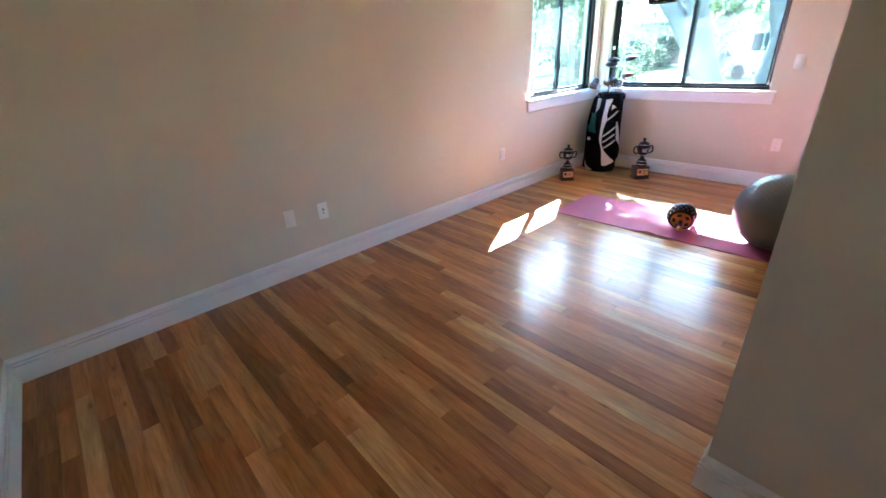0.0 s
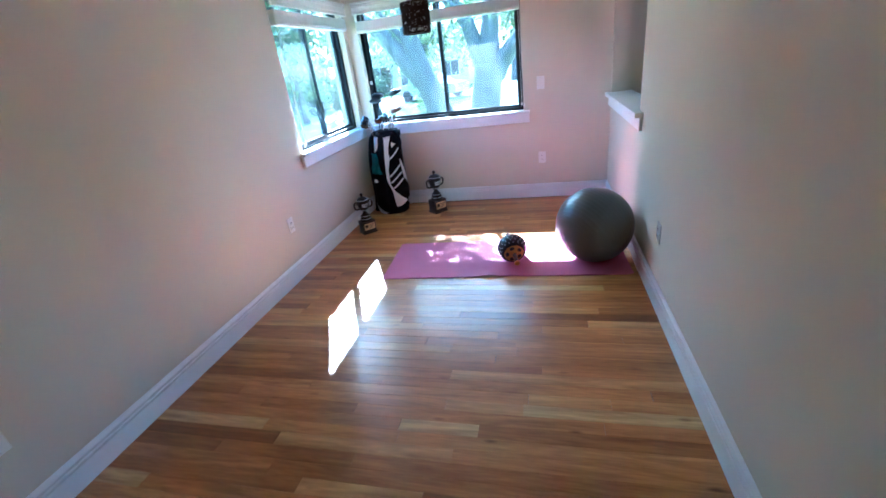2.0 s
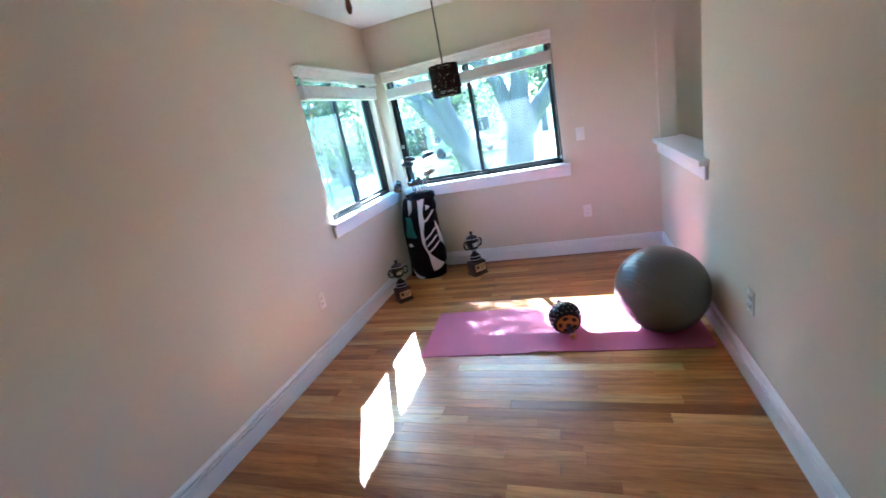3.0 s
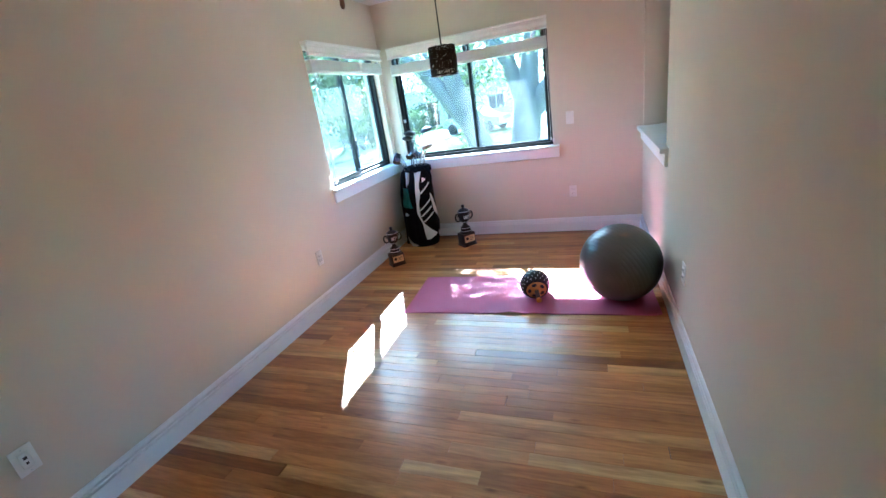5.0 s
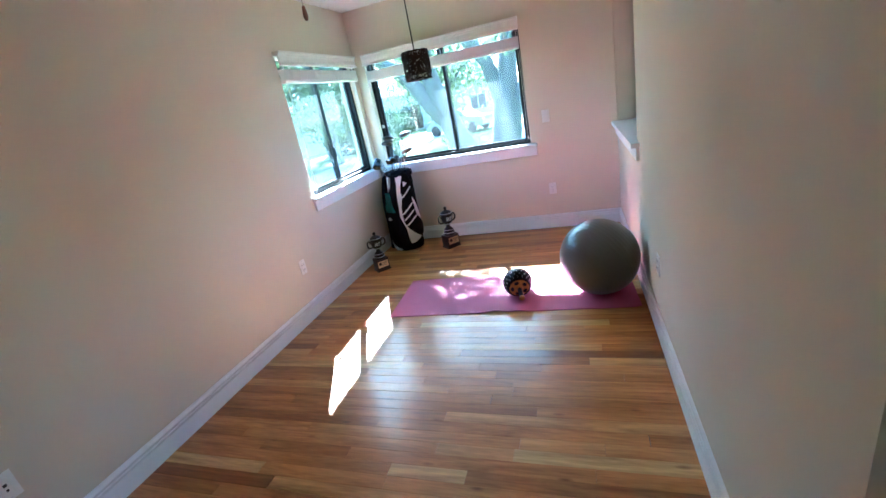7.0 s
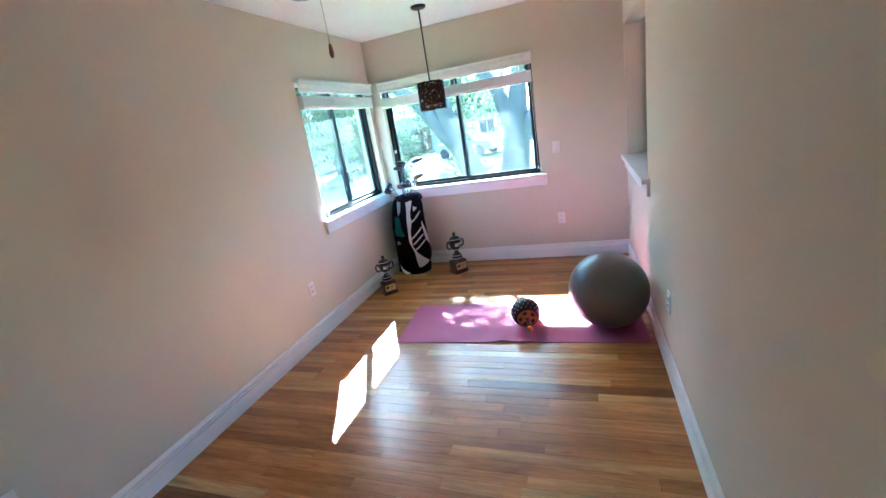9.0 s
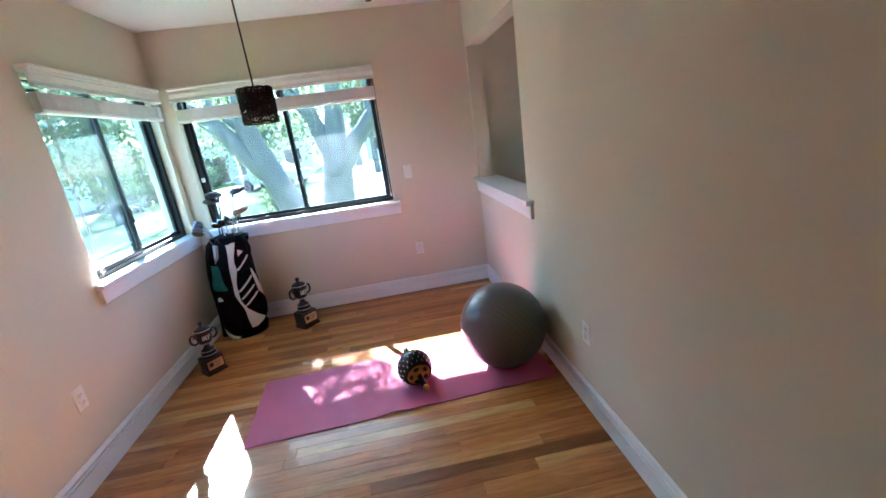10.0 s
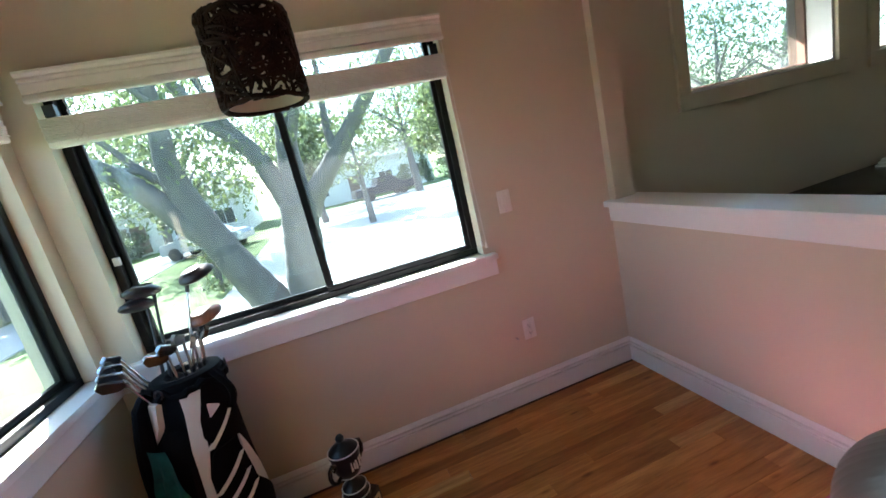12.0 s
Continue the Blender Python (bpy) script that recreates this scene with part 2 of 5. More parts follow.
M = {
    "wall": material("wall_paint", (0.628, 0.560, 0.440), 0.75, vary=0.03, scale=1.3, bump=0.22, fine=420, spec=0.3),
    "ceiling": material("ceiling_paint", (0.80, 0.79, 0.77), 0.85, vary=0.02, scale=1.5, bump=0.25, fine=300, spec=0.2),
    "trim": material("white_trim", (0.80, 0.80, 0.79), 0.35, vary=0.03, scale=3, bump=0.05, fine=90),
    "oak": plank_material(),
    "subfloor": material("floor_seam", (0.06, 0.03, 0.015), 0.7),
    "bronze": material("dark_bronze_frame", (0.006, 0.0075, 0.008), 0.45, metal=0.0, vary=0.25, scale=9, bump=0.05, spec=0.25),
    "brown_frame": material("brown_window_frame", (0.16, 0.09, 0.065), 0.5, vary=0.15),
    "glass": glass_material(),
    "blind": material("white_blind", (0.80, 0.78, 0.74), 0.5, vary=0.04, scale=20, bump=0.1, fine=60),
    "cord": material("white_cord", (0.75, 0.73, 0.68), 0.8),
    "plastic": material("white_plastic", (0.76, 0.74, 0.69), 0.35, vary=0.02, bump=0.0),
    "slot": material("dark_slot", (0.03, 0.028, 0.025), 0.6, bump=0),
    "screw": material("steel_screw", (0.6, 0.6, 0.58), 0.3, metal=1.0),
    "mat": material("pink_foam", (0.50, 0.118, 0.22), 0.62, vary=0.06, scale=5, bump=0.5, fine=260, spec=0.35),
    "ball": material("grey_vinyl", (0.115, 0.105, 0.096), 0.34, vary=0.10, scale=4, bump=0.06, fine=160),
    "black": material("black_plastic", (0.015, 0.015, 0.017), 0.35, vary=0.2, scale=12, bump=0.05),
    "rubber": material("black_rubber", (0.02, 0.02, 0.021), 0.55, vary=0.2, scale=14, bump=0.15),
    "fabric": material("black_nylon", (0.0045, 0.0048, 0.006), 0.8, vary=0.3, scale=8, bump=0.5, fine=420, spec=0.1),
    "fabric_white": material("white_vinyl", (0.72, 0.70, 0.68), 0.45, vary=0.05, scale=7, bump=0.2, fine=160),
    "teal": material("teal_towel", (0.02, 0.15, 0.14), 0.9, vary=0.25, scale=18, bump=0.6, fine=340),
    "chrome": material("chrome_steel", (0.62, 0.63, 0.65), 0.2, metal=1.0, vary=0.06, bump=0.02),
    "iron": material("grey_iron_head", (0.36, 0.38, 0.41), 0.24, metal=1.0, vary=0.15, scale=30, bump=0.02),
    "brown_wood": material("club_wood", (0.19, 0.065, 0.03), 0.35, vary=0.2, scale=20, stretch=(1, 6, 1)),
    "orange": material("orange_plastic", (0.60, 0.25, 0.045), 0.4, vary=0.1),
    "white_paint": material("white_paint", (0.74, 0.74, 0.72), 0.5, vary=0.04),
    "trophy": material("black_gloss_resin", (0.010, 0.0095, 0.010), 0.34, vary=0.2, scale=15, bump=0.06, spec=0.35),
    "plinth": material("dark_wood_plinth", (0.030, 0.016, 0.012), 0.4, vary=0.3, scale=10, stretch=(1, 1, 5)),
    "gold": material("gold_plate", (0.66, 0.46, 0.24), 0.42, metal=0.45, vary=0.08),
    "wicker": material("dark_wicker", (0.022, 0.011, 0.006), 0.7, vary=0.4, scale=30, bump=0.4, fine=120, spec=0.15),
    "lining": leaf_material("cream_lining", (0.68, 0.61, 0.48), (0.76, 0.70, 0.58)),
    "lamp_metal": material("dark_lamp_metal", (0.03, 0.022, 0.017), 0.4, metal=0.7),
    "fan": material("grey_blue_blade", (0.19, 0.25, 0.27), 0.45, vary=0.1, stretch=(8, 1, 1)),
    "cabinet": material("dark_cabinet", (0.02, 0.015, 0.012), 0.25, vary=0.3, scale=8, stretch=(1, 5, 1)),
    "cloth": material("bright_patch_white", (0.80, 0.79, 0.76), 0.85, bump=0.4),
    "bark": material("grey_bark", (0.125, 0.118, 0.112), 0.9, vary=0.26, scale=7, bump=0.10, fine=24, stretch=(1, 1, 0.30), spec=0.2),
    "grass": material("lawn_grass", (0.11, 0.15, 0.045), 0.9, vary=0.45, scale=0.6, bump=0.6, fine=18, spec=0.2),
    "concrete": material("pale_concrete", (0.40, 0.39, 0.37), 0.85, vary=0.10, scale=1.1, bump=0.3, fine=60),
    "asphalt": material("grey_asphalt", (0.13, 0.13, 0.13), 0.9, vary=0.2, scale=1.2, bump=0.4, fine=90),
    "leaf": leaf_material("tree_leaves", (0.06, 0.09, 0.035), (0.22, 0.25, 0.10)),
    "shrub": leaf_material("shrub_leaves", (0.03, 0.06, 0.028), (0.11, 0.15, 0.07)),
    "stucco": material("white_stucco", (0.74, 0.73, 0.70), 0.9, vary=0.05, scale=1.0, bump=0.3, fine=40),
    "roof": material("grey_shingle", (0.17, 0.165, 0.165), 0.9, vary=0.25, scale=3, bump=0.5, fine=25),
    "dark_glass": material("dark_pane", (0.03, 0.04, 0.05), 0.08, vary=0.1, bump=0),
    "car_blue": material("dark_blue_lacquer", (0.008, 0.014, 0.028), 0.45, vary=0.1, bump=0, spec=0.15),
    "car_red": material("dark_red_lacquer", (0.12, 0.02, 0.02), 0.2, vary=0.1, coat=1.0, bump=0),
    "car_silver": material("silver_lacquer", (0.30, 0.31, 0.32), 0.35, metal=0.3, coat=0.2, bump=0),
}


# ---- mesh tools ----
def box(bm, lo, hi, bevel=0.0, seg=2):
    lo, hi = Vector(lo), Vector(hi)
    r = bmesh.ops.create_cube(bm, size=1.0, matrix=Matrix.LocRotScale((lo + hi) / 2, None, hi - lo))
    if bevel:
        vs = set(r["verts"])
        es = [e for e in bm.edges if e.verts[0] in vs and e.verts[1] in vs]
        bmesh.ops.bevel(bm, geom=es, offset=bevel, segments=seg, profile=0.6, affect="EDGES")
    return bm


def box_bm(lo, hi, bevel=0.0, seg=2):
    return box(bmesh.new(), lo, hi, bevel, seg)


def lathe(bm, profile, m=None, n=32, squash=1.0):
    """Turns (radius, z) pairs round the z axis; closed where the radius is zero."""
    m = m or Matrix()
    rings = []
    for r, z in profile:
        if r < 1e-6:
            rings.append([bm.verts.new(m @ Vector((0, 0, z)))])
        else:
            rings.append([bm.verts.new(m @ Vector((r * math.cos(2 * math.pi * k / n), squash * r * math.sin(2 * math.pi * k / n), z))) for k in range(n)])
    for a, b in zip(rings, rings[1:]):
        for k in range(n):
            q = [a[k % len(a)], a[(k + 1) % len(a)], b[(k + 1) % len(b)], b[k % len(b)]]
            q = list(dict.fromkeys(q))
            if len(q) > 2:
                bm.faces.new(q)
    for ring, flip in ((rings[0], True), (rings[-1], False)):
        if len(ring) > 2:
            bm.faces.new(ring[::-1] if flip else ring)
    return bm


def tube(bm, pts, radii, n=8, closed=False):
    pts = [Vector(p) for p in pts]
    if not hasattr(radii, "__len__"):
        radii = [radii] * len(pts)
    rings, ref = [], None
    for i, p in enumerate(pts):
        a, b = pts[max(i - 1, 0)], pts[min(i + 1, len(pts) - 1)]
        if closed:
            a, b = pts[i - 1], pts[(i + 1) % len(pts)]
        d = (b - a).normalized()
        if ref is None:
            ref = d.orthogonal().normalized()
        ref = (ref - d * ref.dot(d)).normalized()
        side = d.cross(ref)
        rings.append([bm.verts.new(p + radii[i] * (math.cos(2 * math.pi * k / n) * ref + math.sin(2 * math.pi * k / n) * side)) for k in range(n)])
    pairs = list(zip(rings, rings[1:])) + ([(rings[-1], rings[0])] if closed else [])
    for a, b in pairs:
        for k in range(n):
            bm.faces.new((a[k], a[(k + 1) % n], b[(k + 1) % n], b[k]))
    if not closed:
        bm.faces.new(rings[0][::-1])
        bm.faces.new(rings[-1])
    return bm


def ball_bm(c, r, sub=3, squash=(1, 1, 1)):
    bm = bmesh.new()
    bmesh.ops.create_icosphere(bm, subdivisions=sub, radius=r, matrix=Matrix.LocRotScale(c, None, squash))
    return bm


def mesh_of(name, bm, mat, smooth=True, angle=35):
    bmesh.ops.recalc_face_normals(bm, faces=bm.faces)
    me = bpy.data.meshes.new(name)
    bm.to_mesh(me)
    bm.free()
    me.materials.append(M[mat])
    if smooth:
        me.shade_smooth()
        me.set_sharp_from_angle(angle=radians(angle))
    return me


def part(name, bm, mat, parent, label="", smooth=True):
    ob = new(name, mesh_of(name, bm, mat, smooth))
    ob.parent = parent
    return tagged(ob, label)


def solid(name, bm, mat, label, category, kind="", group="", smooth=True):
    return tagged(new(name, mesh_of(name, bm, mat, smooth)), label, category, group, kind)


def thing(name, label, category, group="", kind="", at=None):
    ob = new(name)
    ob.empty_display_size = 0.05
    if at is not None:
        ob.matrix_world = at
    return tagged(ob, label, category, group, kind)


def panel_wall(u0, u1, v0, v1, holes, place, thick):
    """A wall in (u, v) with holes cut right through it; place(u, v, d) gives the point at depth d."""
    us = sorted({u0, u1, *(h[0] for h in holes), *(h[1] for h in holes)})
    vs = sorted({v0, v1, *(h[2] for h in holes), *(h[3] for h in holes)})
    bm, seen = bmesh.new(), {}

    def vert(i, j, d):
        if (i, j, d) not in seen:
            seen[i, j, d] = bm.verts.new(place(us[i], vs[j], thick * d))
        return seen[i, j, d]

    def full(i, j):
        if not (0 <= i < len(us) - 1 and 0 <= j < len(vs) - 1):
            return False
        u, v = (us[i] + us[i + 1]) / 2, (vs[j] + vs[j + 1]) / 2
        return not any(h[0] < u < h[1] and h[2] < v < h[3] for h in holes)

    for i in range(len(us) - 1):
        for j in range(len(vs) - 1):
            if not full(i, j):
                continue
            for d in (0, 1):
                bm.faces.new([vert(i, j, d), vert(i + 1, j, d), vert(i + 1, j + 1, d), vert(i, j + 1, d)])
            for di, dj, a, b in ((-1, 0, (i, j), (i, j + 1)), (1, 0, (i + 1, j), (i + 1, j + 1)), (0, -1, (i, j), (i + 1, j)), (0, 1, (i, j + 1), (i + 1, j + 1))):
                if not full(i + di, j + dj):
                    bm.faces.new([vert(*a, 0), vert(*b, 0), vert(*b, 1), vert(*a, 1)])
    return bm


# ---- the large structure ----
FAR_WIN = (0.96, 2.55, 0.89, 2.03)
LEFT_WIN = (3.60, 4.82, 0.89, 2.03)
STAIR_WIN = (-1.70, -0.47, 1.445, 2.09)
STAIR_WIN_2 = (-3.05, -2.10, 1.445, 2.09)
HATCH = (3.588, 4.85, 0.95, 2.08)
X_BACK, Y_END, X_END = -0.544, -3.20, 1.194

solid("wall_east", panel_wall(Y_END, WALL_Y + 0.18, -0.1, CEIL, [FAR_WIN, STAIR_WIN, STAIR_WIN_2], lambda u, v, d: (WALL_X + d, u, v), 0.18), "wall", "warm off-white painted wall with a wide window", "wall", "structure", smooth=False)
solid("wall_north", panel_wall(X_BACK, WALL_X, -0.1, CEIL, [LEFT_WIN], lambda u, v, d: (u, WALL_Y + d, v), 0.18), "wall", "long warm off-white painted wall with a corner window", "wall", "structure", smooth=False)
solid("wall_south", panel_wall(X_END, WALL_X, -0.1, CEIL, [HATCH], lambda u, v, d: (u, WALL_R - d, v), 0.13), "wall", "off-white partition wall with an open hatch", "wall", "structure", smooth=False)
solid("wall_hall", panel_wall(Y_END, WALL_R - 0.13, -0.1, CEIL, [], lambda u, v, d: (X_END + d, u, v), 0.13), "wall", "off-white painted hall wall", "wall", "structure", smooth=False)
solid("wall_west", panel_wall(Y_END, WALL_Y + 0.18, -0.1, CEIL, [], lambda u, v, d: (X_BACK - d, u, v), 0.15), "wall", "off-white painted wall behind the entry", "wall", "structure", smooth=False)
# the hole is made up, out of view, to seat the hall fill
solid("wall_end", panel_wall(X_BACK - 0.15, WALL_X + 0.18, -0.1, CEIL, [(0.22, 0.58, 1.15, 1.75)], lambda u, v, d: (u, Y_END - d, v), 0.15), "wall", "off-white painted wall at the end of the hall", "wall", "structure", smooth=False)
solid("ceiling", box_bm((X_BACK - 0.15, Y_END - 0.15, CEIL), (WALL_X + 0.18, WALL_Y + 0.18, CEIL + 0.12)), "ceiling", "flat white painted ceiling", "ceiling", "structure", smooth=False)
solid("roof", box_bm((-1.3, -3.9, 2.72), (6.25, 3.36, 2.90)), "roof", "grey shingle roof with an overhang", "roof", "structure", smooth=False)
floor = solid("floor", box_bm((X_BACK, Y_END, -0.1), (WALL_X, WALL_Y, -0.006)), "subfloor", "varnished oak strip floor with warm varied boards", "floor", "structure", smooth=False)

BASE_PROFILE = ((0.0, 0.0), (0.016, 0.0), (0.016, 0.094), (0.0020, 0.0955), (0.0020, 0.1020), (0.0145, 0.1035), (0.0140, 0.113), (0.0010, 0.1145), (0.0010, 0.1210), (0.0115, 0.1225), (0.009, 0.136), (0.003, 0.145), (0.0, 0.145))


def baseboard(a, b, out):
    """A moulded skirting along the wall from a to b, that stands out by the vector out."""
    a, b, out = Vector((*a, 0)), Vector((*b, 0)), Vector((*out, 0))
    bm = bmesh.new()
    ends = [[bm.verts.new(p + out * d + Vector((0, 0, z))) for d, z in BASE_PROFILE] for p in (a, b)]
    k = len(BASE_PROFILE)
    for i in range(k):
        bm.faces.new((ends[0][i], ends[0][(i + 1) % k], ends[1][(i + 1) % k], ends[1][i]))
    bm.faces.new(ends[0])
    bm.faces.new(ends[1][::-1])
    return solid("baseboard", bm, "trim", "white moulded wooden baseboard along the wall", "baseboard", "structure", smooth=False)


baseboard((X_BACK, WALL_Y), (WALL_X, WALL_Y), (0, -1))
baseboard((WALL_X, WALL_R), (WALL_X, WALL_Y - 0.016), (-1, 0))
baseboard((X_END - 0.016, WALL_R), (WALL_X - 0.016, WALL_R), (0, 1))
baseboard((X_END, WALL_R), (X_END, Y_END), (-1, 0))
baseboard((X_BACK, Y_END), (X_BACK, WALL_Y - 0.016), (1, 0))
baseboard((X_END + 0.13, 0.03), (WALL_X, 0.03), (0, -1))


# windows: each with its frame, sashes, panes and sill
def frame_bar(bm, place, u0, u1, v0, v1, d0, d1, bevel=0.003):
    p, q = Vector(place(u0, v0, d0)), Vector(place(u1, v1, d1))
    lo, hi = [Vector(f(a, b) for a, b in zip(p, q)) for f in (min, max)]
    box(bm, lo, hi, bevel, 1)


def sliding_window(name, hole, place, depth, mull, mat, label):
    u0, u1, v0, v1 = hole
    w = thing(name, label, "window", kind="structure")
    bm = bmesh.new()
    f = 0.032
    frame_bar(bm, place, u0, u1, v0, v0 + 0.03, depth - 0.03, depth + 0.04)
    frame_bar(bm, place, u0, u1, v1 - f, v1, depth - 0.03, depth + 0.04)
    frame_bar(bm, place, u0, u0 + f, v0 + 0.03, v1 - f, depth - 0.03, depth + 0.04)
    frame_bar(bm, place, u1 - f, u1, v0 + 0.03, v1 - f, depth - 0.03, depth + 0.04)
    part("window_frame", bm, mat, w)
    for n, (a, b, off) in enumerate(((u0 + f, mull + 0.018, -0.012), (mull - 0.018, u1 - f, 0.014))):
        s = bmesh.new()
        t, d0, d1 = 0.024, depth + off - 0.011, depth + off + 0.011
        c0, c1 = v0 + 0.031, v1 - f - 0.001
        frame_bar(s, place, a, b, c0, c0 + t, d0, d1)
        frame_bar(s, place, a, b, c1 - t, c1, d0, d1)
        frame_bar(s, place, a, a + t + 0.006 * n, c0 + t, c1 - t, d0, d1)
        frame_bar(s, place, b - t - 0.008 * (1 - n), b, c0 + t, c1 - t, d0, d1)
        sash = part("sash", s, mat, w)
        g = bmesh.new()
        frame_bar(g, place, a + t - 0.004, b - t + 0.004, c0 + t - 0.004, c1 - t + 0.004, depth + off - 0.0025, depth + off + 0.0025, 0)
        part("pane", g, "glass", sash, "clear glass pane", smooth=False).visible_shadow = False
    l = bmesh.new()
    frame_bar(l, place, mull - 0.010, mull + 0.010, v0 + 0.24, v0 + 0.34, depth - 0.040, depth - 0.024, 0.004)
    part("latch", l, mat, w)
    return w


def at_east(u, v, d):
    return (WALL_X + d, u, v)


def at_north(u, v, d):
    return (u, WALL_Y + d, v)


win = sliding_window("window_1", FAR_WIN, at_east, 0.105, 1.735, "bronze", "wide sliding window with dark bronze frame")
part("catch", box_bm((WALL_X + 0.055, 2.505, 1.29), (WALL_X + 0.075, 2.53, 1.325), 0.003, 1), "plastic", win, "small white plastic catch")
sill = box_bm((WALL_X - 0.045, 0.90, 0.862), (WALL_X + 0.075, WALL_Y - 0.045, 0.892), 0.006)
part("window_sill", sill, "trim", win, "white painted wooden sill")
part("apron", box_bm((WALL_X - 0.022, 0.905, 0.777), (WALL_X, WALL_Y - 0.022, 0.862), 0.003, 1), "trim", win)
win = sliding_window("window_2", LEFT_WIN, at_north, 0.085, 4.18, "bronze", "sliding corner window with dark bronze frame")
part("window_sill", box_bm((3.545, WALL_Y - 0.045, 0.862), (WALL_X - 0.0, WALL_Y + 0.055, 0.892), 0.006), "trim", win, "white painted wooden sill")
part("apron", box_bm((3.555, WALL_Y - 0.022, 0.777), (WALL_X, WALL_Y, 0.862), 0.003, 1), "trim", win)


def fixed_window(name, hole):
    """A fixed pane with a brown frame, a deep white reveal and flat casing."""
    u0, u1, v0, v1 = hole
    w = thing(name, "fixed window with brown frame and flat casing", "window", kind="structure")
    for a, b, c, d in ((u0 - 0.09, u1 + 0.09, v0 - 0.09, v0), (u0 - 0.09, u1 + 0.09, v1, v1 + 0.09), (u1, u1 + 0.09, v0, v1), (u0 - 0.09, u0, v0, v1)):
        cb = bmesh.new()
        frame_bar(cb, at_east, a, b, c, d, -0.02, 0.0)
        part("casing", cb, "wall", w)
    for a, b, c, d in ((u0 + 0.003, u0 + 0.02, v0 + 0.02, v1 - 0.003), (u1 - 0.02, u1 - 0.003, v0 + 0.02, v1 - 0.003), (u0 + 0.003, u1 - 0.003, v0 + 0.003, v0 + 0.02)):
        lb = bmesh.new()
        frame_bar(lb, at_east, a, b, c, d, 0.004, 0.15, 0.002)
        part("reveal", lb, "trim", w)
    bm = bmesh.new()
    for a, b, c, d in ((u0, u0 + 0.035, v0, v1), (u1 - 0.035, u1, v0, v1), (u0 + 0.035, u1 - 0.035, v0, v0 + 0.035), (u0 + 0.035, u1 - 0.035, v1 - 0.035, v1)):
        frame_bar(bm, at_east, a, b, c, d, 0.152, 0.26)
    part("window_frame", bm, "brown_frame", w)
    g = bmesh.new()
    frame_bar(g, at_east, u0 + 0.03, u1 - 0.03, v0 + 0.03, v1 - 0.03, 0.20, 0.205, 0)
    part("pane", g, "glass", w, "clear glass pane", smooth=False).visible_shadow = False


fixed_window("window_3", STAIR_WIN)
fixed_window("window_4", STAIR_WIN_2)


def stair_blind(hole):
    """A blind drawn right up under the head of a stair window."""
    u0, u1, _, v1 = hole
    b = thing("window_blind", "white slatted blind drawn up under the stair window's head", "blind", "white window blinds")
    head = bmesh.new()
    frame_bar(head, at_east, u0 + 0.024, u1 - 0.024, v1 - 0.034, v1 - 0.001, 0.03, 0.075)
    part("head_rail", head, "blind", b)
    for k in range(4):
        sl = bmesh.new()
        frame_bar(sl, at_east, u0 + 0.028, u1 - 0.028, v1 - 0.044 - 0.009 * k, v1 - 0.0385 - 0.009 * k, 0.030, 0.078, 0)
        part("slat", sl, "blind", b, smooth=False)
    low = bmesh.new()
    frame_bar(low, at_east, u0 + 0.028, u1 - 0.028, v1 - 0.090, v1 - 0.074, 0.031, 0.077)
    part("bottom_rail", low, "blind", b)


stair_blind(STAIR_WIN)

# the hatch's ledge
ledge = thing("hatch_ledge", "white painted wooden ledge capping the half wall", "ledge", kind="structure")
part("board", box_bm((3.475, -0.02, 0.952), (WALL_X - 0.005, WALL_R + 0.052, 0.985), 0.006), "trim", ledge)
part("apron", box_bm((3.49, WALL_R, 0.868), (WALL_X - 0.005, WALL_R + 0.02, 0.952), 0.003, 1), "trim", ledge)


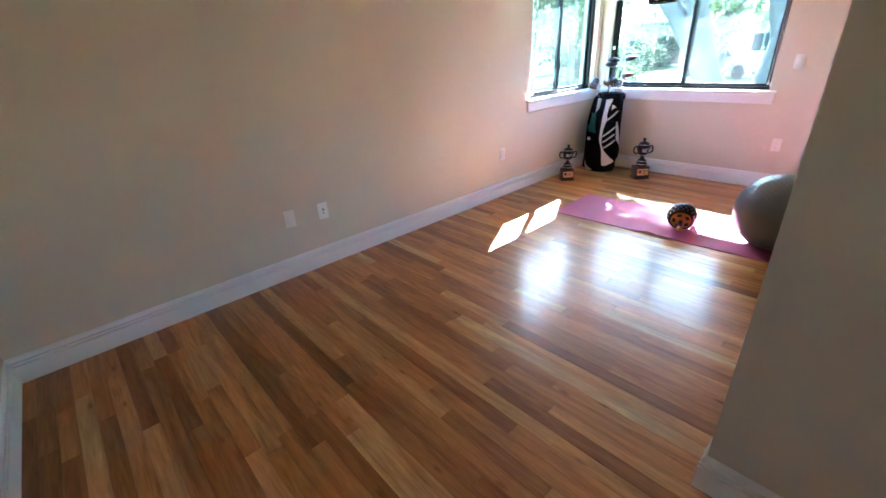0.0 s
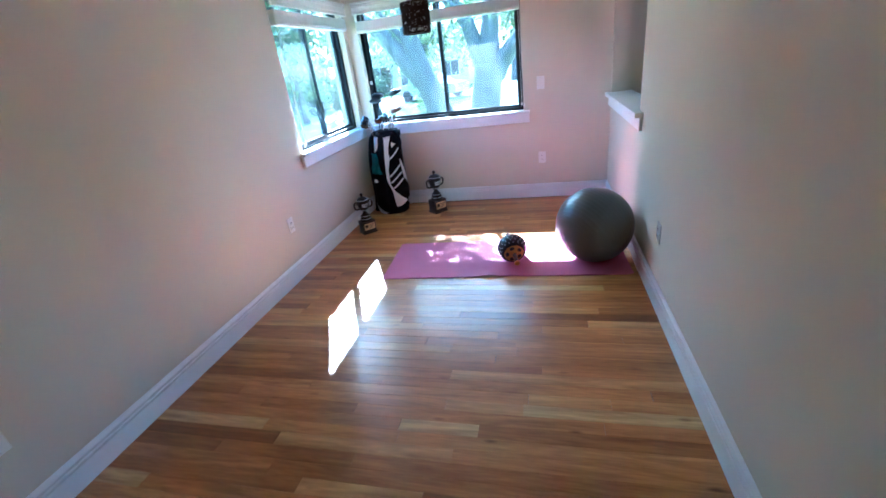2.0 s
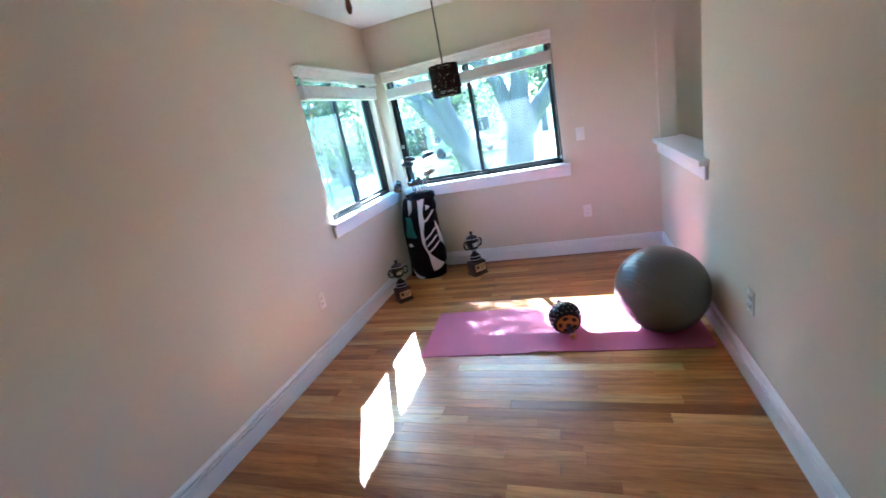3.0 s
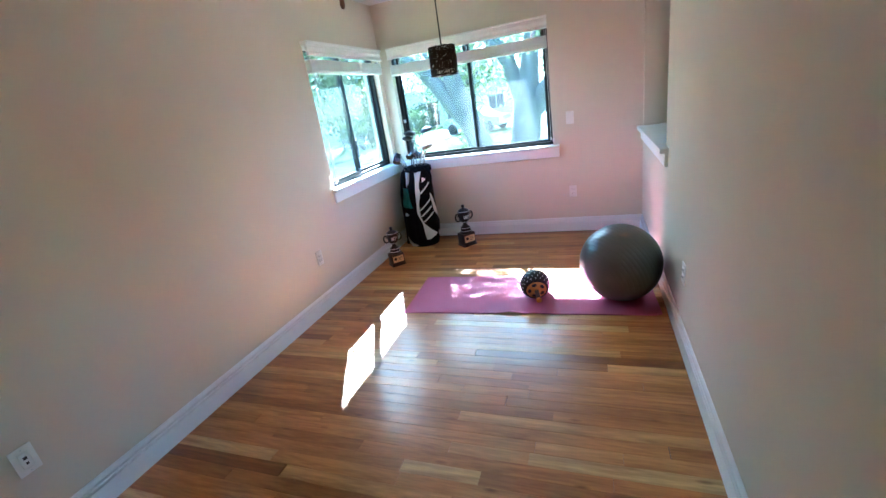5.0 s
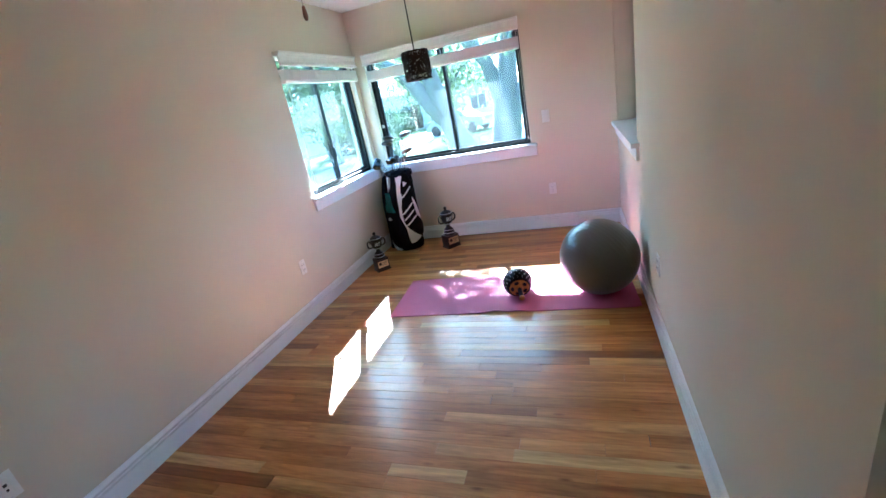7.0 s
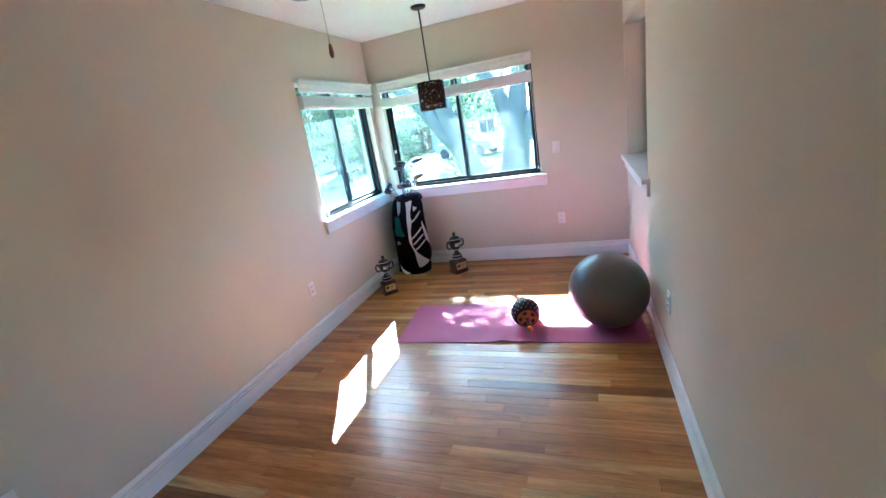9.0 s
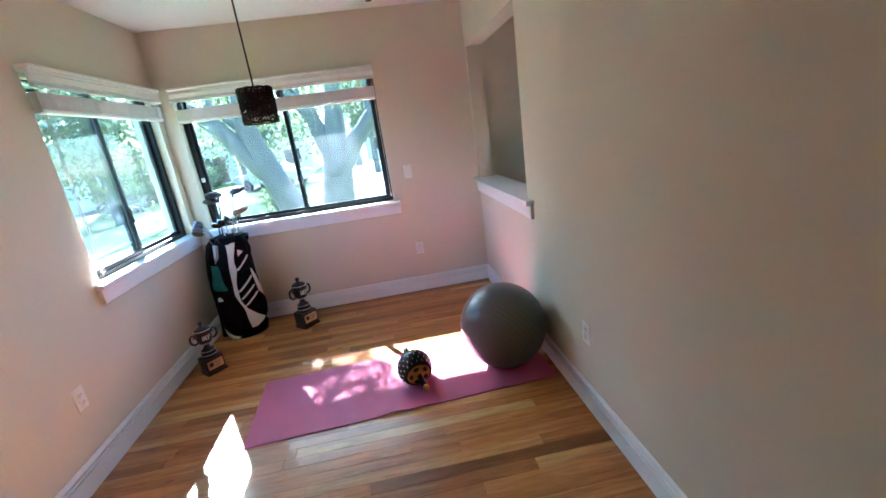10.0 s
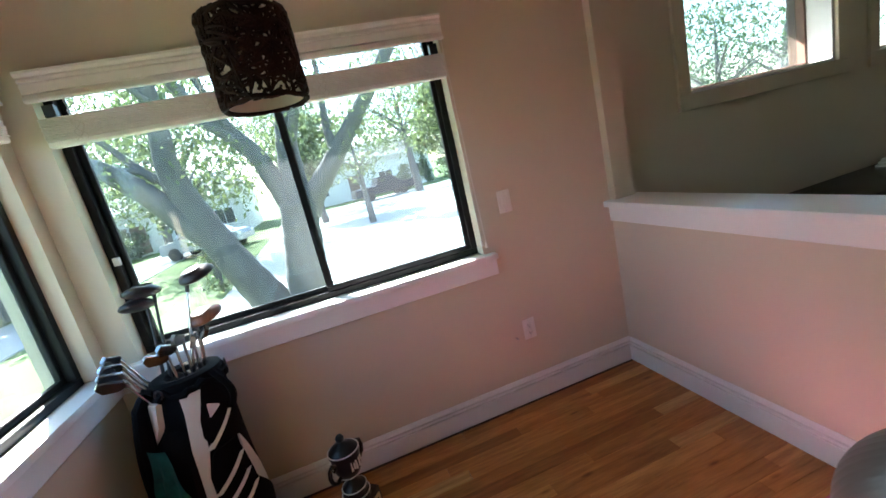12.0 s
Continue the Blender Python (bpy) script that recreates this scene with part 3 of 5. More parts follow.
# blinds: valance, raised stack of slats, ladders and cords
def blind(name, u0, u1, place, v_top, gap, label):
    b = thing(name, label, "blind", "white window blinds")
    val = bmesh.new()
    prof = ((-0.002, 0.0), (-0.066, 0.0), (-0.068, -0.010), (-0.062, -0.020), (-0.050, -0.022), (-0.050, -0.027), (-0.058, -0.029), (-0.057, -0.036), (-0.047, -0.038), (-0.047, -0.042), (-0.054, -0.044), (-0.052, -0.074), (-0.045, -0.076), (-0.045, -0.081), (-0.056, -0.083), (-0.062, -0.096), (-0.060, -0.104), (-0.040, -0.104), (-0.038, -0.030), (-0.002, -0.030))
    ends = [[val.verts.new(place(u, v_top + v, d)) for d, v in prof] for u in (u0, u1)]
    for k in range(len(prof)):
        val.faces.new((ends[0][k], ends[0][(k + 1) % len(prof)], ends[1][(k + 1) % len(prof)], ends[1][k]))
    val.faces.new(ends[0])
    val.faces.new(ends[1][::-1])
    part("valance", val, "blind", b)
    rail = bmesh.new()
    frame_bar(rail, place, u0 + 0.02, u1 - 0.02, v_top - 0.05, v_top - 0.012, 0.012, 0.05)
    part("head_rail", rail, "blind", b)
    top = v_top - 0.104 - gap
    for k in range(11):
        s = bmesh.new()
        z = top - 0.0075 * (k + 1)
        j = random.uniform(-0.003, 0.003)
        frame_bar(s, place, u0 + 0.012 + j, u1 - 0.012 + j, z, z + 0.0045, -0.048 + random.uniform(-0.002, 0.002), 0.002, 0)
        part("slat", s, "blind", b, smooth=False)
    low = bmesh.new()
    frame_bar(low, place, u0 + 0.012, u1 - 0.012, top - 0.104, top - 0.0835, -0.047, 0.001, 0.004)
    part("bottom_rail", low, "blind", b)
    for f in (0.08, 0.36, 0.64, 0.92):
        u = u0 + f * (u1 - u0)
        c = bmesh.new()
        for q in range(3):
            pts = []
            for i in range(26):
                w = i / 25 * 3 * math.pi + q * 2.1
                pts.append(place(u + 0.016 * math.sin(w) + 0.004 * math.sin(w * 2.7 + q), v_top - 0.10 + (top - 0.094 - v_top + 0.10) * i / 25, -0.053 - 0.003 * math.cos(w * 1.3 + q)))
            tube(c, pts, 0.0018, 5)
        part("ladder_cord", c, "cord", b)
    for f in (0.03, 0.49, 0.97):
        u = u0 + f * (u1 - u0)
        br = bmesh.new()
        frame_bar(br, place, u - 0.018, u + 0.018, v_top - 0.104 - max(gap, 0.02) + 0.004, v_top - 0.112, -0.03, 0.0, 0.002)
        part("bracket", br, "black", b, "black mounting bracket")
    pull = bmesh.new()
    for q in (0.0, 0.014):
        tube(pull, [place(u0 + 0.012 + q, v_top - 0.1, -0.050), place(u0 + 0.004 + q, 1.3, -0.046), place(u0 - 0.004 + q * 1.6, 0.965 + q, -0.040)], 0.0016, 5)
    cord = part("pull_cord", pull, "cord", b)
    for q in (0.0, 0.014):
        tip = Matrix.Translation(place(u0 - 0.004 + q * 1.6, 0.932 + q, -0.040))
        part("tassel", lathe(bmesh.new(), [(0.0, 0.0), (0.008, 0.002), (0.0085, 0.010), (0.005, 0.030), (0.0, 0.034)], tip, 12), "plastic", cord)
    return b


blind("window_blind", 0.955, 2.545, at_east, 2.03, 0.055, "white slatted blind drawn up over the wide window")
blind("window_blind", 3.585, 4.83, at_north, 2.03, 0.022, "white slatted blind drawn up over the corner window")


# outlets and switches
def wall_plate(kind, m, label):
    p = thing("outlet" if kind != "switch" else "light_switch", label, "outlet" if kind != "switch" else "switch", "wall plates", at=m)
    part("plate", box_bm((-0.036, 0.0, -0.058), (0.036, 0.006, 0.058), 0.003), "plastic", p)
    if kind == "duplex":
        for z in (-0.02, 0.02):
            bm = bmesh.new()
            box(bm, (-0.017, 0.006, z - 0.014), (0.017, 0.0085, z + 0.014), 0.004)
            r = part("receptacle", bm, "plastic", p)
            s = bmesh.new()
            for x0 in (-0.008, 0.006):
                box(s, (x0, 0.0085, z - 0.003), (x0 + 0.002, 0.0092, z + 0.006))
            box(s, (-0.002, 0.0085, z - 0.010), (0.002, 0.0092, z - 0.006))
            part("slot", s, "slot", r)
    elif kind == "jack":
        part("insert", box_bm((-0.017, 0.006, -0.033), (0.017, 0.0085, 0.033), 0.003), "plastic", p)
        s = bmesh.new()
        box(s, (-0.006, 0.0085, 0.004), (0.006, 0.010, 0.016))
        box(s, (-0.004, 0.0085, -0.018), (0.004, 0.010, -0.008))
        part("socket", s, "slot", p)
    else:
        part("rocker", box_bm((-0.017, 0.006, -0.033), (0.017, 0.010, 0.033), 0.003), "plastic", p)
    for z in (-0.047, 0.047):
        part("screw", lathe(bmesh.new(), [(0.003, 0), (0.003, 0.0015), (0, 0.002)], pose(0, 0.006, z, -90, 0, 0), 8), "screw", p)
    return p


NORTH, EAST, SOUTH = 180, 90, 0
wall_plate("blank", pose(0.963, WALL_Y, 0.415, 0, 0, NORTH), "white blank wall plate above the baseboard")
wall_plate("jack", pose(1.207, WALL_Y, 0.405, 0, 0, NORTH), "white wall plate with cable jack")
wall_plate("duplex", pose(3.176, WALL_Y, 0.430, 0, 0, NORTH), "white duplex outlet on the long wall")
wall_plate("duplex", pose(WALL_X, 0.792, 0.418, 0, 0, EAST), "white duplex outlet under the wide window's end")
wall_plate("switch", pose(WALL_X, 0.793, 1.132, 0, 0, EAST), "white rocker switch beside the wide window")
wall_plate("duplex", pose(2.868, WALL_R, 0.424, 0, 0, SOUTH), "white duplex outlet on the partition wall")
stub = thing("cable_stub", "small grey cable stub poking from the wall", "cable", at=pose(WALL_X, 0.875, 0.385, 0, -90, 0))
part("jacket", lathe(bmesh.new(), [(0.006, 0), (0.006, 0.012), (0.004, 0.014), (0.004, 0.022), (0, 0.023)], None, 10), "screw", stub)

# ---- things: the exercise corner ----
def yoga_mat():
    bm = bmesh.new()
    a, across, along = Vector((3.10, 1.965, 0)), Vector((0.625, 0.035, 0)), Vector((0.065, -1.755, 0))
    nu, nv, grid = 44, 16, {}
    for top in (0, 1):
        for i in range(nu + 1):
            for j in range(nv + 1):
                u, v = i / nu, j / nv
                p = a + across * v + along * u
                lift = 0.016 * math.exp(-((u - 0.46) / 0.035) ** 2) * max(0.0, 1 - v * 3.2) + 0.007 * math.exp(-((u - 0.55) / 0.03) ** 2) * max(0.0, 1 - v * 2)
                lift += 0.022 * max(0.0, (u - 0.975) / 0.025) ** 2 * (0.4 + 0.6 * v)
                p.z = lift + (0.0065 if top else 0.0005)
                grid[top, i, j] = bm.verts.new(p)
    for i in range(nu):
        for j in range(nv):
            bm.faces.new([grid[1, i, j], grid[1, i + 1, j], grid[1, i + 1, j + 1], grid[1, i, j + 1]])
            bm.faces.new([grid[0, i, j], grid[0, i, j + 1], grid[0, i + 1, j + 1], grid[0, i + 1, j]])
    for i in range(nu):
        for j in (0, nv):
            bm.faces.new([grid[0, i, j], grid[0, i + 1, j], grid[1, i + 1, j], grid[1, i, j]])
    for j in range(nv):
        for i in (0, nu):
            bm.faces.new([grid[0, i, j], grid[0, i, j + 1], grid[1, i, j + 1], grid[1, i, j]])
    return solid("yoga_mat", bm, "mat", "pink foam yoga mat unrolled across the oak floor", "mat")


yoga_mat()


def exercise_ball():
    r = 0.261
    b = thing("exercise_ball", "large grey ribbed exercise ball resting on the pink mat", "ball", at=pose(3.405, 0.441, r + 0.004, 68, 0, 40))
    bm, n, prof = bmesh.new(), 180, []
    for k in range(n + 1):
        th = math.pi * k / n
        rib = 0.0008 * (math.cos(th * 58) > 0.55) if 0.35 < th < 2.8 else 0.0
        prof.append(((r + rib) * math.sin(th) if 0 < k < n else 0.0, -r * 0.985 * math.cos(th)))
    lathe(bm, prof, None, 72)
    part("shell", bm, "ball", b)
    part("plug", lathe(bmesh.new(), [(0.012, r * 0.98), (0.012, r * 0.992), (0.0, r * 0.995)], None, 16), "ball", b)
    return b


exercise_ball()


def ab_wheel():
    w = thing("ab_wheel", "black and orange roller wheel lying on the pink mat", "exercise wheel", at=pose(3.380, 1.014, 0.1115, 0, 76, 15) @ Matrix.Scale(1.065, 4))
    r = 0.099
    profile = [(0.074, -0.062), (0.080, -0.058), (0.088, -0.046), (0.095, -0.028), (r, -0.010), (r, 0.010), (0.095, 0.028), (0.088, 0.046), (0.080, 0.058), (0.074, 0.062), (0.070, 0.056), (0.070, -0.056), (0.074, -0.062)]
    tyre = part("tyre", lathe(bmesh.new(), profile, None, 48), "trophy", w)
    for row, z in enumerate((-0.047, -0.026, 0.0, 0.026, 0.047)):
        rad = (0.0876, 0.0957, 0.0990, 0.0957, 0.0876)[row]
        for k in range(18):
            an = 2 * math.pi * (k + 0.5 * (row % 2)) / 18
            d = bmesh.new()
            bmesh.ops.create_cube(d, size=1.0, matrix=Matrix.Rotation(an, 4, "Z") @ Matrix.Translation((rad, 0, z)) @ Matrix.Rotation(-z * 14, 4, "Y") @ Matrix.Diagonal((0.003, 0.0028, 0.012, 1)))
            part("tread_mark", d, "white_paint", tyre, smooth=False)
    for sgn in (-1, 1):
        hub = part("hub", lathe(bmesh.new(), [(0.073, sgn * 0.046), (0.073, sgn * 0.058), (0.064, sgn * 0.064), (0.026, sgn * 0.068), (0.020, sgn * 0.074), (0.0, sgn * 0.074)], None, 36), "orange", w, "orange plastic hub cap")
        for k in range(5):
            an = 2 * math.pi * k / 5 + 0.3
            c = lathe(bmesh.new(), [(0.0140, sgn * 0.062), (0.0140, sgn * 0.0685), (0.0, sgn * 0.069)], Matrix.Translation((0.046 * math.cos(an), 0.046 * math.sin(an), 0)) @ Matrix.Rotation(an, 4, "Z") @ Matrix.Diagonal((0.85, 1.2, 1, 1)), 16)
            part("cutout", c, "black", hub)
        grip = part("handle", lathe(bmesh.new(), [(0.0125, sgn * 0.072), (0.0155, sgn * 0.085), (0.0140, sgn * 0.105), (0.0155, sgn * 0.140), (0.0150, sgn * 0.158), (0.0, sgn * 0.160)], None, 16), "rubber", w)
        if sgn < 0:
            part("end_cap", lathe(bmesh.new(), [(0.0150, -0.156), (0.0185, -0.162), (0.0180, -0.172), (0.010, -0.178), (0.0, -0.179)], None, 16), "orange", grip, "orange end cap")
    part("axle", lathe(bmesh.new(), [(0.009, -0.10), (0.009, 0.10)], None, 12), "chrome", w)
    return w


ab_wheel()


def trophy(m, label):
    t = thing("trophy", label, "trophy", "black cup trophies", at=m)
    plinth = bmesh.new()
    box(plinth, (-0.072, -0.062, 0.0), (0.072, 0.062, 0.014), 0.003)
    box(plinth, (-0.066, -0.056, 0.014), (0.066, 0.056, 0.125), 0.004)
    p = part("plinth", plinth, "plinth", t, "dark wooden plinth")
    pl = part("plaque", box_bm((-0.055, -0.060, 0.040), (0.055, -0.0565, 0.105), 0.002), "gold", p, "pale gold plaque")
    e = bmesh.new()
    lathe(e, [(0.011, 0), (0.016, 0), (0.016, 0.001), (0.011, 0.001)], pose(-0.030, -0.060, 0.078, 90, 0, 0), 16)
    for k, (x0, x1) in enumerate(((-0.008, 0.045), (0.002, 0.038), (-0.004, 0.030))):
        box(e, (x0, -0.0610, 0.086 - 0.014 * k), (x1, -0.0600, 0.090 - 0.014 * k))
    part("engraving", e, "plinth", pl, smooth=False)
    cup = [(0.0, 0.125), (0.052, 0.125), (0.054, 0.140), (0.050, 0.152), (0.046, 0.156), (0.048, 0.168), (0.044, 0.180), (0.030, 0.190), (0.019, 0.205), (0.018, 0.220), (0.030, 0.228), (0.042, 0.240), (0.051, 0.262), (0.055, 0.290), (0.054, 0.318), (0.056, 0.325), (0.0, 0.325)]
    body = part("cup", lathe(bmesh.new(), cup, None, 32), "trophy", t)
    part("lid", lathe(bmesh.new(), [(0.0, 0.325), (0.058, 0.325), (0.059, 0.334), (0.050, 0.345), (0.034, 0.357), (0.014, 0.364), (0.009, 0.370), (0.015, 0.380), (0.016, 0.388), (0.010, 0.398), (0.0, 0.400)], None, 32), "trophy", t)
    for z, r in ((0.147, 0.0535), (0.176, 0.0475), (0.338, 0.058), (0.236, 0.0405)):
        ring = bmesh.new()
        tube(ring, [(r * math.cos(k * math.pi / 16), r * math.sin(k * math.pi / 16), z) for k in range(32)], 0.0024, 6, closed=True)
        part("white_ring", ring, "white_paint", body)
    for sgn in (-1, 1):
        h = bmesh.new()
        pts = [(0.048, 0.252), (0.070, 0.248), (0.088, 0.262), (0.094, 0.286), (0.088, 0.312), (0.072, 0.322), (0.060, 0.312), (0.062, 0.298), (0.072, 0.297)]
        tube(h, [(sgn * x, 0, z) for x, z in pts], [0.007, 0.0075, 0.008, 0.008, 0.008, 0.0075, 0.007, 0.0065, 0.005], 10)
        part("handle", h, "trophy", t)
    s = bmesh.new()
    for x0, x1, z0, z1 in ((-0.030, -0.023, 0.268, 0.304), (-0.021, -0.014, 0.274, 0.300), (-0.012, -0.005, 0.268, 0.304), (0.004, 0.011, 0.268, 0.304), (0.013, 0.024, 0.286, 0.304)):
        y = -math.sqrt(max(0.0, 0.0553 ** 2 - max(abs(x0), abs(x1)) ** 2))
        box(s, (x0, y - 0.002, z0), (x1, y + 0.004, z1))
    part("lettering", s, "white_paint", body, "worn white lettering", smooth=False)
    return t


trophy(pose(4.055, 2.455, 0, 0, 0, -44) @ Matrix.Scale(0.98, 4), "black resin cup trophy on dark plinth by the baseboard")
trophy(pose(4.570, 1.865, 0, 0, 0, -42) @ Matrix.Scale(1.09, 4), "black resin cup trophy on dark plinth beside the golf bag")


# ---- the golf bag and its clubs ----
BAG = Vector((4.665, 2.375, 0.0))
BAG_LEAN = Vector((0.01, -0.045, 0.0))


def bag_point(theta, z, off=0.0):
    """A point of the bag's skin: theta 0 faces the room, positive turns towards the partition wall."""
    f = z / 0.86
    r = 0.146 + 0.016 * math.exp(-((z - 0.28) / 0.16) ** 2) * (0.4 + 0.6 * math.sin(theta - 0.2)) - 0.006 * math.sin(theta * 3 + z * 9) * 0.4
    if z < 0.09:
        r *= 0.95 + 0.05 * z / 0.09
    r *= 1.0 - 0.17 * min(1.0, max(0.0, (z - 0.42) / 0.42))
    a = radians(205) + theta
    c = BAG + BAG_LEAN * f
    return Vector((c.x + (r + off) * math.cos(a) * 0.92, c.y + (r + off) * math.sin(a) * 1.02, z))


def bag_patch(bm, left, right, z0, z1, off=0.004, n=24, w=8):
    """A sewn panel on the skin between two curves theta(z)."""
    rows = []
    for i in range(n + 1):
        z = z0 + (z1 - z0) * i / n
        rows.append([[bm.verts.new(bag_point(left(z) + (right(z) - left(z)) * k / w, z, o)) for k in range(w + 1)] for o in (-0.004, off)])
    for a, b in zip(rows, rows[1:]):
        for k in range(w):
            bm.faces.new((a[1][k], a[1][k + 1], b[1][k + 1], b[1][k]))
        for k in (0, w):
            bm.faces.new((a[0][k], a[1][k], b[1][k], b[0][k]))
    for row in (rows[0], rows[-1]):
        for k in range(w):
            bm.faces.new((row[0][k], row[0][k + 1], row[1][k + 1], row[1][k]))
    return bm


def ease(z, *keys):
    """Straight runs between (z, degrees) keys, in radians."""
    zs, vs = zip(*keys)
    return radians(float(np.interp(z, zs, vs)))


def golf_bag():
    g = thing("golf_bag", "black and white golf bag full of clubs in the corner", "golf bag", at=Matrix.Translation(BAG))

    def sewn(name, bm, mat, parent=g, label=""):
        bmesh.ops.translate(bm, verts=bm.verts, vec=-BAG)
        return part(name, bm, mat, parent, label)

    body, n, m = bmesh.new(), 48, 30
    rings = [[body.verts.new(bag_point(2 * math.pi * k / n, 0.01 + 0.85 * i / m)) for k in range(n)] for i in range(m + 1)]
    rings += [[body.verts.new(bag_point(2 * math.pi * k / n, z, o)) for k in range(n)] for z, o in ((0.868, -0.02), (0.862, -0.05), (0.845, -0.06))]
    for a, b in zip(rings, rings[1:]):
        for k in range(n):
            body.faces.new((a[k], a[(k + 1) % n], b[(k + 1) % n], b[k]))
    body.faces.new(rings[0][::-1])
    body.faces.new(rings[-1])
    sewn("body", body, "fabric")
    base = bmesh.new()
    rings = [[base.verts.new(bag_point(2 * math.pi * k / n, z, o)) for k in range(n)] for z, o in ((0.0, -0.004), (0.0, 0.006), (0.05, 0.010), (0.075, 0.006), (0.08, -0.003))]
    for a, b in zip(rings, rings[1:]):
        for k in range(n):
            base.faces.new((a[k], a[(k + 1) % n], b[(k + 1) % n], b[k]))
    base.faces.new(rings[0])
    sewn("base", base, "fabric")
    collar = bmesh.new()
    tube(collar, [bag_point(2 * math.pi * k / n, 0.852, -0.012) for k in range(n)], 0.012, 8, closed=True)
    sewn("collar", collar, "fabric")
    # the white band that runs from the collar to the base
    sewn("white_panel", bag_patch(bmesh.new(), lambda z: ease(z, (0.06, 3), (0.14, -4), (0.25, -9), (0.37, -27), (0.47, -35), (0.61, -29), (0.74, -25), (0.81, -26)), lambda z: ease(z, (0.06, 5), (0.12, 58), (0.174, 28), (0.252, 0), (0.33, -15), (0.48, -17), (0.58, -8), (0.70, -6), (0.81, 7)), 0.06, 0.81, 0.004, 48), "fabric_white")
    sewn("white_panel", bag_patch(bmesh.new(), lambda z: ease(z, (0.02, -52), (0.06, -66), (0.13, -76)), lambda z: ease(z, (0.02, -34), (0.04, -50), (0.08, -66), (0.13, -75)), 0.022, 0.13, 0.056, 16), "fabric_white")
    sewn("white_panel", bag_patch(bmesh.new(), lambda z: ease(z, (0.306, 61), (0.378, 41), (0.504, 37), (0.57, 39)), lambda z: ease(z, (0.306, 66), (0.40, 62), (0.50, 52), (0.57, 41)), 0.306, 0.57, 0.008), "fabric_white")
    sewn("white_panel", bag_patch(bmesh.new(), lambda z: ease(z, (0.64, -88), (0.70, -96), (0.81, -92)), lambda z: ease(z, (0.64, -84), (0.72, -62), (0.81, -56)), 0.645, 0.81, 0.024), "fabric_white")
    # pocket with three slanted stripes
    pocket = sewn("pocket", bag_patch(bmesh.new(), lambda z: ease(z, (0.14, 52), (0.174, 30), (0.252, 2), (0.33, -13), (0.48, -15), (0.56, -6), (0.575, 0)), lambda z: ease(z, (0.14, 72), (0.20, 88), (0.31, 60), (0.38, 40), (0.50, 36), (0.575, 30)), 0.145, 0.575, 0.013, 30), "fabric")
    for th0, z0, th1, z1 in ((-13, 0.408, 31, 0.516), (-10, 0.342, 31, 0.438), (-2, 0.282, 36, 0.372)):
        sewn("stripe", bag_patch(bmesh.new(), lambda z, a=th0, b=th1, z0=z0, z1=z1: ease(z, (z0, a - 4), (z1, b - 4)), lambda z, a=th0, b=th1, z0=z0, z1=z1: ease(z, (z0, a + 4), (z1, b + 4)), z0, z1, 0.0165, 10, 2), "fabric_white", pocket)
    upper = sewn("pocket", bag_patch(bmesh.new(), lambda z: ease(z, (0.60, 0), (0.615, -6), (0.64, -10), (0.70, -8), (0.83, 8)), lambda z: ease(z, (0.60, 4), (0.625, 11), (0.684, 32), (0.72, 44), (0.83, 50)), 0.60, 0.83, 0.011), "fabric")
    sewn("emblem", bag_patch(bmesh.new(), lambda z: ease(z, (0.70, 5), (0.75, 6)), lambda z: ease(z, (0.70, 7), (0.727, 25), (0.75, 9)), 0.70, 0.75, 0.0145, 8, 2), "fabric_white", upper)
    sewn("trim_line", bag_patch(bmesh.new(), lambda z: ease(z, (0.585, -11), (0.685, 33)), lambda z: ease(z, (0.585, -2), (0.685, 40)), 0.585, 0.685, 0.0145, 10, 2), "fabric_white", upper)
    grip = bmesh.new()
    tube(grip, [bag_point(radians(30 + 20 * k / 8), 0.855 - 0.17 * k / 8, 0.006 + 0.034 * math.sin(math.pi * k / 8)) for k in range(9)], 0.013, 8)
    sewn("grip", grip, "fabric")
    cuff = bmesh.new()
    tube(cuff, [bag_point(2 * math.pi * k / 40, 0.825 + 0.012 * math.sin(k * 1.3) + 0.008 * math.sin(k * 2.9), 0.004 + 0.004 * math.sin(k * 2.1)) for k in range(40)], [0.012 + 0.004 * math.sin(k * 1.7) for k in range(40)], 8, closed=True)
    sewn("cuff", cuff, "fabric")
    # the long side pocket
    side = bmesh.new()
    rows = []
    for i in range(15):
        z = 0.012 + 0.69 * i / 14
        bulge = (0.085 - 0.035 * i / 14) * math.sin(math.pi * min(1.0, (i + 0.6) / 14.6)) ** 0.5
        rows.append([side.verts.new(bag_point(radians(-118 + 92 * k / 12), z, -0.004 + bulge * math.sin(math.pi * k / 12) ** 0.45)) for k in range(13)])
    for a, b in zip(rows, rows[1:]):
        for k in range(12):
            side.faces.new((a[k], a[k + 1], b[k + 1], b[k]))
    side.faces.new(rows[0])
    side.faces.new(rows[-1])
    sp = sewn("side_pocket", side, "fabric")
    sewn("emblem", bag_patch(bmesh.new(), lambda z: radians(-60), lambda z: ease(z, (0.365, -52), (0.395, -59)), 0.365, 0.395, 0.082, 4, 2), "fabric_white", sp)
    towel = bmesh.new()
    rows = []
    for i in range(13):
        z = 0.66 - 0.21 * i / 12
        rows.append([towel.verts.new(bag_point(radians(-80 + (34 + 12 * i / 12) * k / 10), z, 0.060 + 0.014 * math.sin(k * 1.7 + i * 0.5) * (i / 12) + 0.006)) for k in range(11)])
    for a, b in zip(rows, rows[1:]):
        for k in range(10):
            towel.faces.new((a[k], a[k + 1], b[k + 1], b[k]))
    bmesh.ops.solidify(towel, geom=towel.faces, thickness=0.006)
    sewn("towel", towel, "teal", label="teal towel hanging from the bag")
